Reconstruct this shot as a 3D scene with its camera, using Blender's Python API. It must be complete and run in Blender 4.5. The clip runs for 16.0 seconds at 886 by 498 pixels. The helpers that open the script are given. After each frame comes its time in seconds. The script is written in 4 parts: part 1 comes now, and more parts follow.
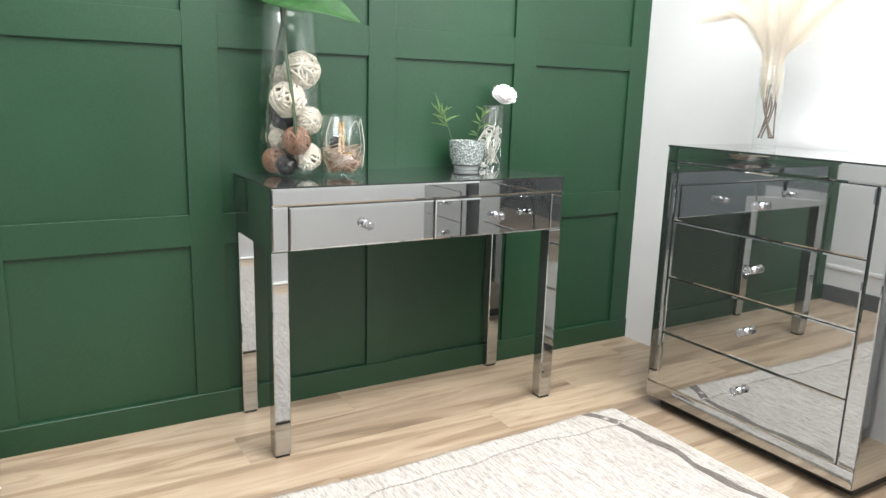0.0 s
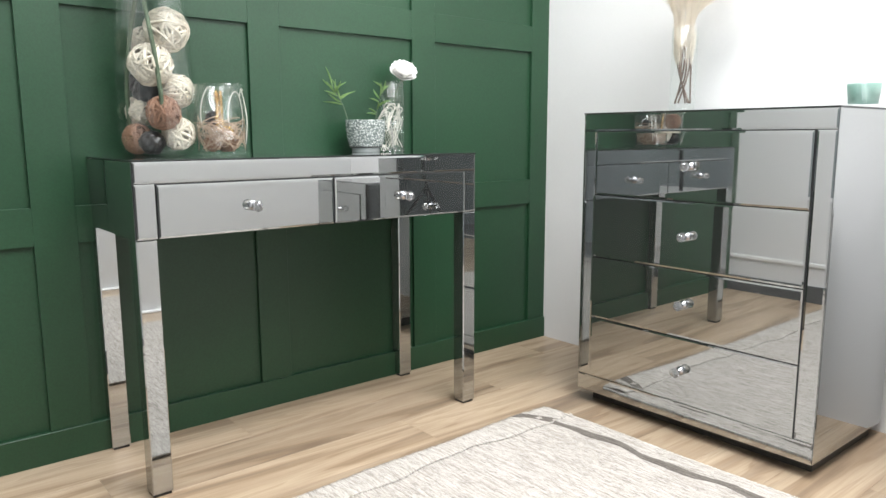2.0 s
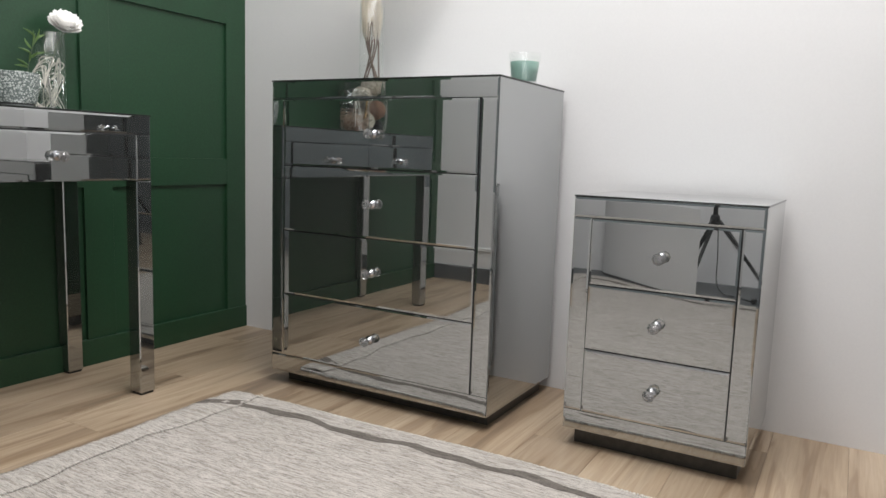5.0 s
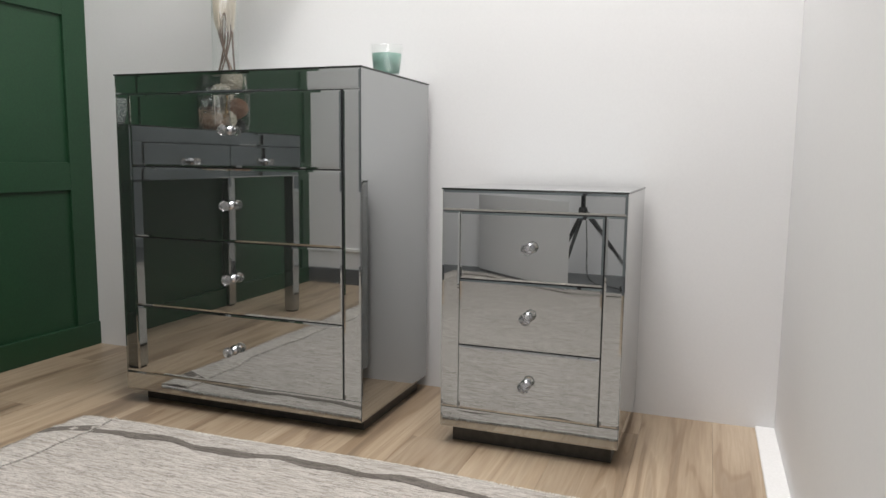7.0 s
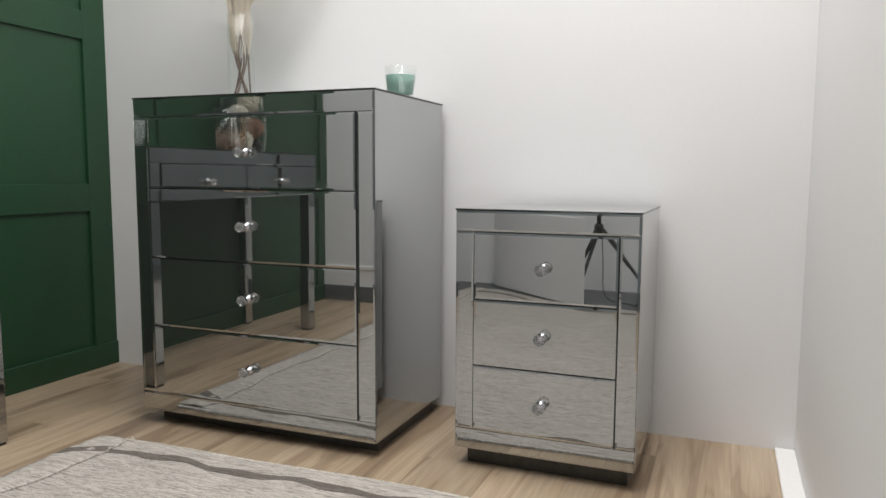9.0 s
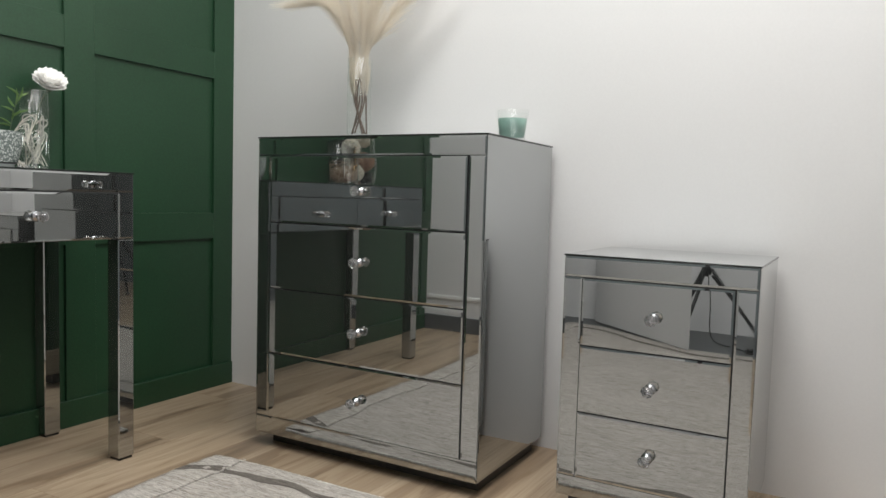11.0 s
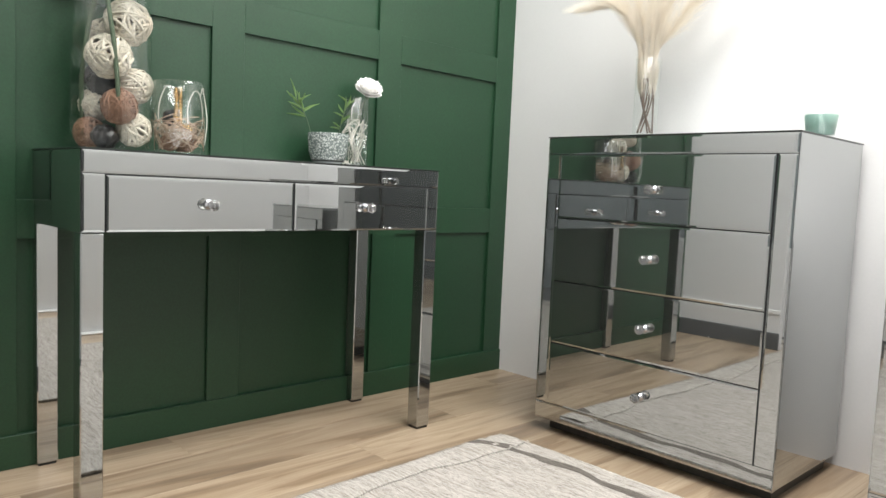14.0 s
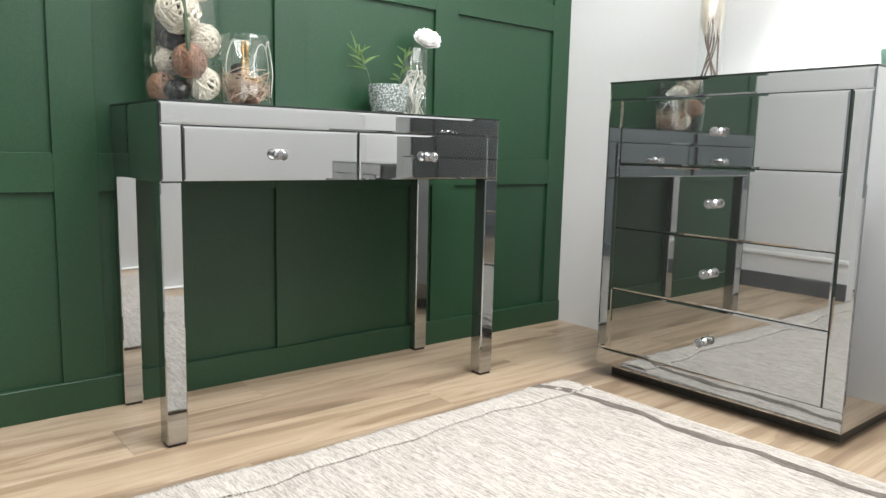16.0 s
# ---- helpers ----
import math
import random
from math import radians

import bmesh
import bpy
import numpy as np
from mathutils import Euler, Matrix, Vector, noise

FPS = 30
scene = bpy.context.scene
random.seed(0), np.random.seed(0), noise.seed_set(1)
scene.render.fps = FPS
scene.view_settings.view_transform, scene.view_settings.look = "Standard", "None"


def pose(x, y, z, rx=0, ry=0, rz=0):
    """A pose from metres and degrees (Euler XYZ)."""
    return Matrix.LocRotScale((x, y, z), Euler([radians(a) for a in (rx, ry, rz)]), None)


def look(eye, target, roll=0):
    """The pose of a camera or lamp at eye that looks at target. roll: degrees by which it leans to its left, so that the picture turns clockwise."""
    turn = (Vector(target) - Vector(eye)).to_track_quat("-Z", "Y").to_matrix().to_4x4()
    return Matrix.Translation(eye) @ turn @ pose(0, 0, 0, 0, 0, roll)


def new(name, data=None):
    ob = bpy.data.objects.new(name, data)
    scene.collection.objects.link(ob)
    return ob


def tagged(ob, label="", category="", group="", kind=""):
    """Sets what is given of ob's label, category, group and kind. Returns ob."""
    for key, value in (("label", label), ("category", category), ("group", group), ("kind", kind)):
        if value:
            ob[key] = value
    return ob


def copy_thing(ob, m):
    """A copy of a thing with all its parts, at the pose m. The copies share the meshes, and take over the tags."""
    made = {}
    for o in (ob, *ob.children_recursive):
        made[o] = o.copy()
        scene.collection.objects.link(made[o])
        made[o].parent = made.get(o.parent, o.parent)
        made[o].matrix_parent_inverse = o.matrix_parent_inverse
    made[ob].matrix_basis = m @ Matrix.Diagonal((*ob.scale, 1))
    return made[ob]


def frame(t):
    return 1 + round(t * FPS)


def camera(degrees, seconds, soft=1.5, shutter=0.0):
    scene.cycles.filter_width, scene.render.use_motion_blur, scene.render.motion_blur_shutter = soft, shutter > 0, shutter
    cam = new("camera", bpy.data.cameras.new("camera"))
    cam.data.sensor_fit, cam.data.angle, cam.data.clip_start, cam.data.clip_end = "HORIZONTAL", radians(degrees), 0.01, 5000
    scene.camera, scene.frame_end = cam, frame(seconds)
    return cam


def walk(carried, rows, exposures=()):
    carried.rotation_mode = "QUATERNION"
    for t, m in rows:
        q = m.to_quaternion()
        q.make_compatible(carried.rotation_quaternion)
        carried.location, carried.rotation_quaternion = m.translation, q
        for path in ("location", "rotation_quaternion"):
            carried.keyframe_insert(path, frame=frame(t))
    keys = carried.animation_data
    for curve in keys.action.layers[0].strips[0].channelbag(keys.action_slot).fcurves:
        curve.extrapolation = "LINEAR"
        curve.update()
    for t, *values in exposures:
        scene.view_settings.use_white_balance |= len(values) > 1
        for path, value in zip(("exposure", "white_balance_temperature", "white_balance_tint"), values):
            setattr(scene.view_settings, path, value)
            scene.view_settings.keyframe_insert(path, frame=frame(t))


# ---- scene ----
cam = camera(63.1, 16.0)
PATH = [
    (0, (0.0174, 0.0390, 1.0471), (1.0310, 1.7118, 0.6295), 1.69),
    (0.5, (0.0513, 0.1301, 0.9908), (1.0862, 1.7976, 0.6053), 0.16),
    (1, (0.0832, 0.1938, 0.8989), (1.1848, 1.8275, 0.5559), 0.39),
    (1.5, (0.1004, 0.2427, 0.8555), (1.2698, 1.8321, 0.5294), -0.37),
    (2, (0.1232, 0.2654, 0.8426), (1.3857, 1.7851, 0.5322), -0.14),
    (2.5, (0.1352, 0.2550, 0.8362), (1.4654, 1.7178, 0.5345), 0.25),
    (3, (0.1562, 0.2407, 0.8182), (1.6144, 1.5754, 0.5144), 1.12),
    (3.5, (0.1794, 0.2253, 0.7952), (1.7313, 1.4569, 0.5214), 3.08),
    (4, (0.2022, 0.2115, 0.7824), (1.8308, 1.3390, 0.5063), 3.20),
    (4.5, (0.2411, 0.1992, 0.7453), (1.9313, 1.2333, 0.4739), 2.25),
    (5, (0.2619, 0.1961, 0.7116), (1.9874, 1.1733, 0.4518), 1.95),
    (5.2, (0.2598, 0.2011, 0.6947), (2.0089, 1.1407, 0.4548), 2.44),
    (7.3, (0.3425, 0.1876, 0.6921), (2.2101, 0.8585, 0.4430), 0.56),
    (7.5, (0.3477, 0.1777, 0.6863), (2.2128, 0.8589, 0.4467), 0.76),
    (8, (0.3463, 0.1788, 0.6874), (2.2079, 0.8751, 0.4643), 0.72),
    (8.2, (0.3413, 0.1852, 0.6875), (2.2042, 0.8790, 0.4676), 0.66),
    (10.5, (0.3219, 0.1892, 0.7539), (2.1045, 1.0829, 0.6005), 0.68),
    (11, (0.3019, 0.2070, 0.7499), (2.0461, 1.1752, 0.6077), 1.70),
    (11.5, (0.2802, 0.2148, 0.7495), (1.9770, 1.2631, 0.6013), 2.15),
    (12, (0.2519, 0.2439, 0.7508), (1.9004, 1.3663, 0.6002), 2.23),
    (12.5, (0.2154, 0.2578, 0.7498), (1.7958, 1.4735, 0.5933), 2.40),
    (13, (0.1867, 0.2840, 0.7497), (1.6937, 1.5897, 0.5944), 2.19),
    (13.5, (0.1340, 0.3004, 0.7350), (1.5485, 1.7051, 0.5742), 2.36),
    (14, (0.1244, 0.3100, 0.7344), (1.4993, 1.7533, 0.5711), 2.50),
    (14.5, (0.1129, 0.3097, 0.7271), (1.4581, 1.7799, 0.5568), 1.98),
    (15, (0.1001, 0.3084, 0.7194), (1.4186, 1.8003, 0.5308), 1.46),
    (15.5, (0.0849, 0.3005, 0.7043), (1.3648, 1.8206, 0.4781), 1.72),
    (16, (0.0835, 0.3073, 0.6943), (1.3468, 1.8340, 0.4238), 1.32),
]
EXPOSURES = [(0, 0.85, 6500, 10), (1.0, 0.83, 6500, 10), (2.0, 0.75, 6500, 10), (3.0, 0.40, 6550, 10.5), (4.0, 0.03, 6600, 11.5), (5.0, -0.16, 6650, 12), (8.0, -0.19, 6750, 11.5), (11.0, -0.34, 6750, 9.5), (12.0, -0.27, 6750, 8.5), (13.0, 0.03, 6750, 9), (14.0, 0.43, 6750, 9.5), (15.0, 0.58, 6650, 9.5), (16, 0.66, 6600, 10)]
walk(cam, [(t, look(eye, target, roll)) for t, eye, target, roll in PATH], EXPOSURES)

# ---- light and exposure ----
world = bpy.data.worlds.new("world")
world.use_nodes = True
world.node_tree.nodes["Background"].inputs[0].default_value = (0.9, 0.95, 1.0, 1)
world.node_tree.nodes["Background"].inputs[1].default_value = 0.3
scene.world = world


# ---- materials ----
def mat(name):
    m = bpy.data.materials.new(name)
    m.use_nodes = True
    nt = m.node_tree
    return m, nt, nt.nodes["Principled BSDF"]


def node(nt, kind, **values):
    n = nt.nodes.new(kind)
    for key, value in values.items():
        n.inputs[key.replace("_", " ")].default_value = value
    return n


def coords(nt, scale=(1, 1, 1), rot=(0, 0, 0)):
    geo = nt.nodes.new("ShaderNodeNewGeometry")
    m = nt.nodes.new("ShaderNodeMapping")
    m.inputs["Scale"].default_value = scale
    m.inputs["Rotation"].default_value = [radians(a) for a in rot]
    nt.links.new(geo.outputs["Position"], m.inputs["Vector"])
    return m.outputs["Vector"]


def ramp(nt, source, stops):
    r = nt.nodes.new("ShaderNodeValToRGB")
    while len(r.color_ramp.elements) < len(stops):
        r.color_ramp.elements.new(0.5)
    for e, (p, c) in zip(r.color_ramp.elements, stops):
        e.position, e.color = p, (*c, 1) if len(c) == 3 else c
    nt.links.new(source, r.inputs[0])
    return r.outputs[0]


def mixed(nt, a, b, fac, mode="MIX"):
    m = nt.nodes.new("ShaderNodeMix")
    m.data_type, m.blend_type = "RGBA", mode
    for sock, v in ((m.inputs[6], a), (m.inputs[7], b), (m.inputs[0], fac)):
        if isinstance(v, (int, float)):
            sock.default_value = v
        elif isinstance(v, tuple):
            sock.default_value = (*v, 1)
        else:
            nt.links.new(v, sock)
    return m.outputs[2]


def bumped(nt, bsdf, height, strength=0.2, distance=0.002):
    b = nt.nodes.new("ShaderNodeBump")
    b.inputs["Strength"].default_value, b.inputs["Distance"].default_value = strength, distance
    nt.links.new(height, b.inputs["Height"])
    nt.links.new(b.outputs[0], bsdf.inputs["Normal"])


def painted(name, color, rough, spread=0.06, bump=0.15, grain=220.0, bump_dist=0.0006, mottle=0.03):
    """Rolled wall paint: faint cloudy tone, orange-peel relief, uneven sheen."""
    m, nt, b = mat(name)
    big = node(nt, "ShaderNodeTexNoise", Scale=2.3, Detail=4.0)
    fine = node(nt, "ShaderNodeTexNoise", Scale=grain, Detail=3.0)
    nt.links.new(coords(nt), big.inputs["Vector"])
    nt.links.new(coords(nt), fine.inputs["Vector"])
    low = tuple(c * (1 - spread) for c in color)
    high = tuple(min(1, c * (1 + spread)) for c in color)
    c = ramp(nt, big.outputs["Fac"], [(0.3, low), (0.7, high)])
    lo_, hi_ = 1 - mottle, 1 + mottle
    c = mixed(nt, c, ramp(nt, fine.outputs["Fac"], [(0.35, (lo_, lo_, lo_)), (0.65, (hi_, hi_, hi_))]), 1.0, "MULTIPLY")
    nt.links.new(c, b.inputs["Base Color"])
    r = nt.nodes.new("ShaderNodeMapRange")
    r.inputs["To Min"].default_value, r.inputs["To Max"].default_value = rough - 0.06, rough + 0.08
    nt.links.new(big.outputs["Fac"], r.inputs["Value"])
    nt.links.new(r.outputs[0], b.inputs["Roughness"])
    bumped(nt, b, fine.outputs["Fac"], bump, bump_dist)
    return m


GREEN = painted("green_paint", (0.0122, 0.0495, 0.0215), 0.42, 0.10, 0.30, 190.0, 0.0010, 0.10)
WHITE = painted("white_wall_paint", (0.755, 0.745, 0.745), 0.6, 0.012, 0.05, 160.0, 0.0004, 0.008)
TRIM = painted("white_gloss_trim", (0.82, 0.81, 0.80), 0.35, 0.02)
CEIL = painted("ceiling_paint", (0.82, 0.82, 0.80), 0.8, 0.02)
# Dimness of the south room put into the wall colour.
DIM_SOUTH = painted("dim_south_room", (0.135, 0.145, 0.145), 0.8, 0.1, 0.01, 40.0, 0.0002, 0.01)
# Likewise for the west side: a dim room as a dark grey.
DIM_WEST = painted("dim_west_room", (0.235, 0.265, 0.275), 0.8, 0.1, 0.01, 40.0, 0.0002, 0.01)
GREYBASE = painted("grey_skirting", (0.09, 0.095, 0.10), 0.5, 0.1)


def mirror_material(name, color, rough):
    """Grey smoked mirror: tinted reflection with faint wipe marks in its sheen."""
    m, nt, b = mat(name)
    b.inputs["Metallic"].default_value = 1.0
    b.inputs["Base Color"].default_value = (*color, 1)
    n = node(nt, "ShaderNodeTexNoise", Scale=6.0, Detail=5.0, Distortion=1.5)
    nt.links.new(coords(nt), n.inputs["Vector"])
    r = nt.nodes.new("ShaderNodeMapRange")
    r.inputs["From Min"].default_value, r.inputs["From Max"].default_value = 0.45, 0.8
    r.inputs["To Min"].default_value, r.inputs["To Max"].default_value = rough, rough + 0.05
    nt.links.new(n.outputs["Fac"], r.inputs["Value"])
    nt.links.new(r.outputs[0], b.inputs["Roughness"])
    return m


MIRROR = mirror_material("smoked_mirror", (0.465, 0.478, 0.476), 0.008)
MIRROR.node_tree.nodes["Principled BSDF"].inputs["Metallic"].default_value = 0.965  # small diffuse share lifts the blacks, imitating veiling haze
CHROME = mirror_material("chrome", (0.47, 0.47, 0.49), 0.06)


def plain(name, color, rough=0.5, metal=0.0, spread=0.25, scale=60.0, bump=0.2):
    m, nt, b = mat(name)
    n = node(nt, "ShaderNodeTexNoise", Scale=scale, Detail=4.0)
    nt.links.new(coords(nt), n.inputs["Vector"])
    nt.links.new(ramp(nt, n.outputs["Fac"], [(0.3, tuple(c * (1 - spread) for c in color)), (0.7, tuple(min(1, c * (1 + spread)) for c in color))]), b.inputs["Base Color"])
    b.inputs["Roughness"].default_value, b.inputs["Metallic"].default_value = rough, metal
    bumped(nt, b, n.outputs["Fac"], bump, 0.0008)
    return m


DARKBODY = plain("dark_carcass", (0.018, 0.019, 0.02), 0.45)
PLINTH = plain("black_plinth", (0.050, 0.046, 0.040), 0.35)
BLACK = plain("black_plastic", (0.015, 0.015, 0.016), 0.4)


def wood_material():
    """Pale vinyl oak: long grain along x, soft cathedral figure, a tone of its own for each plank."""
    m, nt, b = mat("oak_plank")
    info = nt.nodes.new("ShaderNodeObjectInfo")
    geo = nt.nodes.new("ShaderNodeNewGeometry")
    shift = nt.nodes.new("ShaderNodeVectorMath")
    shift.operation = "MULTIPLY_ADD"
    comb = nt.nodes.new("ShaderNodeCombineXYZ")
    for k, f in enumerate((7.3, 3.1, 11.7)):
        mul = nt.nodes.new("ShaderNodeMath")
        mul.operation, mul.inputs[1].default_value = "MULTIPLY", f
        nt.links.new(info.outputs["Random"], mul.inputs[0])
        nt.links.new(mul.outputs[0], comb.inputs[k])
    nt.links.new(geo.outputs["Position"], shift.inputs[0])
    shift.inputs[1].default_value = (1, 1, 1)
    nt.links.new(comb.outputs[0], shift.inputs[2])

    def stretched(scale):
        mp = nt.nodes.new("ShaderNodeMapping")
        mp.inputs["Scale"].default_value = scale
        nt.links.new(shift.outputs[0], mp.inputs["Vector"])
        return mp.outputs[0]
    figure = node(nt, "ShaderNodeTexNoise", Scale=1.0, Detail=3.0, Roughness=0.5, Distortion=0.9)
    nt.links.new(stretched((1.1, 13.0, 13.0)), figure.inputs["Vector"])
    rings = nt.nodes.new("ShaderNodeMath")
    rings.operation, rings.inputs[1].default_value = "MULTIPLY", 34.0
    nt.links.new(figure.outputs["Fac"], rings.inputs[0])
    sine = nt.nodes.new("ShaderNodeMath")
    sine.operation = "SINE"
    nt.links.new(rings.outputs[0], sine.inputs[0])
    pores = node(nt, "ShaderNodeTexNoise", Scale=1.0, Detail=6.0, Roughness=0.65)
    nt.links.new(stretched((6.0, 160.0, 160.0)), pores.inputs["Vector"])
    base = ramp(nt, figure.outputs["Fac"], [(0.28, (0.21, 0.152, 0.106)), (0.44, (0.37, 0.280, 0.196)), (0.58, (0.46, 0.366, 0.268)), (0.76, (0.30, 0.226, 0.158))])
    lines = ramp(nt, sine.outputs[0], [(0.0, (1, 1, 1)), (0.62, (1, 1, 1)), (1.0, (0.66, 0.58, 0.50))])
    c = mixed(nt, base, lines, 0.42, "MULTIPLY")
    c = mixed(nt, c, ramp(nt, pores.outputs["Fac"], [(0.35, (0.82, 0.78, 0.74)), (0.6, (1, 1, 1))]), 0.7, "MULTIPLY")
    tone = ramp(nt, info.outputs["Random"], [(0.0, (0.86, 0.84, 0.82)), (0.5, (1.0, 0.98, 0.95)), (1.0, (1.1, 1.1, 1.1))])
    nt.links.new(mixed(nt, c, tone, 1.0, "MULTIPLY"), b.inputs["Base Color"])
    b.inputs["Roughness"].default_value = 0.36
    bumped(nt, b, pores.outputs["Fac"], 0.12, 0.0005)
    return m


WOOD = wood_material()


def rug_material(name, light, dark, rot):
    """Flat-woven cotton: short broken weft streaks over a coarse, slubby weave."""
    m, nt, b = mat(name)
    streak = node(nt, "ShaderNodeTexNoise", Scale=1.0, Detail=5.0, Roughness=0.75)
    nt.links.new(coords(nt, (520, 38, 60), (0, 0, rot)), streak.inputs["Vector"])
    long_ = node(nt, "ShaderNodeTexNoise", Scale=1.0, Detail=3.0, Roughness=0.6)
    nt.links.new(coords(nt, (140, 9, 20), (0, 0, rot)), long_.inputs["Vector"])
    weave = node(nt, "ShaderNodeTexNoise", Scale=420.0, Detail=3.0, Roughness=0.7)
    nt.links.new(coords(nt), weave.inputs["Vector"])
    cloud = node(nt, "ShaderNodeTexNoise", Scale=4.0, Detail=3.0)
    nt.links.new(coords(nt), cloud.inputs["Vector"])
    mid = tuple(0.62 * a + 0.38 * d for a, d in zip(light, dark))
    c = ramp(nt, streak.outputs["Fac"], [(0.39, dark), (0.46, mid), (0.54, light)])
    c = mixed(nt, c, ramp(nt, long_.outputs["Fac"], [(0.35, (0.74, 0.72, 0.70)), (0.55, (1, 1, 1))]), 0.85, "MULTIPLY")
    c = mixed(nt, c, ramp(nt, weave.outputs["Fac"], [(0.34, (0.55, 0.54, 0.52)), (0.56, (1, 1, 1))]), 0.75, "MULTIPLY")
    c = mixed(nt, c, ramp(nt, cloud.outputs["Fac"], [(0.3, (0.93, 0.93, 0.92)), (0.7, (1, 1, 1))]), 1.0, "MULTIPLY")
    nt.links.new(c, b.inputs["Base Color"])
    b.inputs["Roughness"].default_value = 0.95
    b.inputs["Specular IOR Level"].default_value = 0.1
    bumped(nt, b, mixed(nt, streak.outputs["Fac"], weave.outputs["Fac"], 0.5), 0.9, 0.003)
    return m


RUG = rug_material("grey_woven_rug", (0.64, 0.592, 0.55), (0.25, 0.228, 0.207), -8)
HEM = rug_material("grey_woven_hem", (0.65, 0.605, 0.56), (0.30, 0.275, 0.25), 20)
STRIPE = rug_material("dark_rug_stripe", (0.23, 0.205, 0.185), (0.11, 0.098, 0.088), -12)
FRINGE = plain("cotton_fringe", (0.62, 0.60, 0.56), 0.9)


def clear_glass(name, tint=(1, 1, 1), gloss=1.0):
    """Thin clear glass: straight through, with a sheen that grows towards its edges."""
    m = bpy.data.materials.new(name)
    m.use_nodes = True
    nt = m.node_tree
    nt.nodes.clear()
    out = nt.nodes.new("ShaderNodeOutputMaterial")
    tr = nt.nodes.new("ShaderNodeBsdfTransparent")
    gl = nt.nodes.new("ShaderNodeBsdfGlossy")
    lw = nt.nodes.new("ShaderNodeLayerWeight")
    pw = nt.nodes.new("ShaderNodeMath")
    mr = nt.nodes.new("ShaderNodeMapRange")
    mx = nt.nodes.new("ShaderNodeMixShader")
    pw.operation, pw.inputs[1].default_value = "POWER", 4.0
    mr.inputs["To Min"].default_value, mr.inputs["To Max"].default_value = 0.035, 0.7
    tr.inputs[0].default_value = (*tint, 1)
    gl.inputs["Roughness"].default_value = 0.02
    gl.inputs[0].default_value = (gloss, gloss, gloss, 1)
    lw.inputs[0].default_value = 0.5
    nt.links.new(lw.outputs["Facing"], pw.inputs[0])
    nt.links.new(pw.outputs[0], mr.inputs["Value"])
    nt.links.new(mr.outputs[0], mx.inputs[0])
    nt.links.new(tr.outputs[0], mx.inputs[1])
    nt.links.new(gl.outputs[0], mx.inputs[2])
    nt.links.new(mx.outputs[0], out.inputs[0])
    return m


GLASS = clear_glass("clear_glass", (0.985, 0.992, 0.988))
m_, nt_, b_ = mat("crystal")
b_.inputs["Transmission Weight"].default_value = 0.95
b_.inputs["Base Color"].default_value = (0.99, 0.99, 0.99, 1)
b_.inputs["Roughness"].default_value = 0.0
b_.inputs["IOR"].default_value = 1.6
CRYSTAL = m_


# ---- mesh helpers ----
def finish(name, bm, material, parent=None, smooth=False):
    me = bpy.data.meshes.new(name)
    bm.normal_update()
    bm.to_mesh(me)
    bm.free()
    if smooth:
        me.shade_smooth()
    if material:
        me.materials.append(material)
    if name == "top":
        me.materials.append(EDGE)
    ob = new(name, me)
    if parent:
        ob.parent = parent
    return ob


def part(name, bm, material, parent, label="", smooth=False):
    ob = finish(name, bm, material, parent, smooth)
    return tagged(ob, label) if label else ob


def thing(name, m, label, category, group="", kind=""):
    ob = new(name)
    ob.matrix_world = m
    ob.empty_display_size = 0.05
    return tagged(ob, label, category, group, kind)


def add_box(bm, x0, y0, z0, x1, y1, z1, bevel=0.0, m=None):
    r = bmesh.ops.create_cube(bm, size=1)
    mm = Matrix.Translation(((x0 + x1) / 2, (y0 + y1) / 2, (z0 + z1) / 2)) @ Matrix.Diagonal((abs(x1 - x0), abs(y1 - y0), abs(z1 - z0), 1))
    bmesh.ops.transform(bm, matrix=(m @ mm) if m else mm, verts=r["verts"])
    if bevel:
        edges = list({e for v in r["verts"] for e in v.link_edges})
        bmesh.ops.bevel(bm, geom=edges, offset=bevel, segments=1, profile=0.5, affect="EDGES")
    return bm


def box(*a, **k):
    return add_box(bmesh.new(), *a, **k)


def add_lathe(bm, profile, n=32, centre=(0, 0, 0), m=None):
    """Turn a profile of (radius, height) round the z axis."""
    rings = []
    for r, z in profile:
        if r < 1e-6:
            rings.append([bm.verts.new((centre[0], centre[1], centre[2] + z))])
        else:
            rings.append([bm.verts.new((centre[0] + r * math.cos(2 * math.pi * k / n), centre[1] + r * math.sin(2 * math.pi * k / n), centre[2] + z)) for k in range(n)])
    for a, b in zip(rings, rings[1:]):
        for k in range(n):
            k2 = (k + 1) % n
            vs = [a[k % len(a)], a[k2 % len(a)], b[k2 % len(b)], b[k % len(b)]]
            vs = list(dict.fromkeys(vs))
            if len(vs) > 2:
                bm.faces.new(vs)
    if m:
        bmesh.ops.transform(bm, matrix=m, verts=[v for ring in rings for v in ring])
    return bm


def lathe(profile, n=32, **k):
    return add_lathe(bmesh.new(), profile, n, **k)


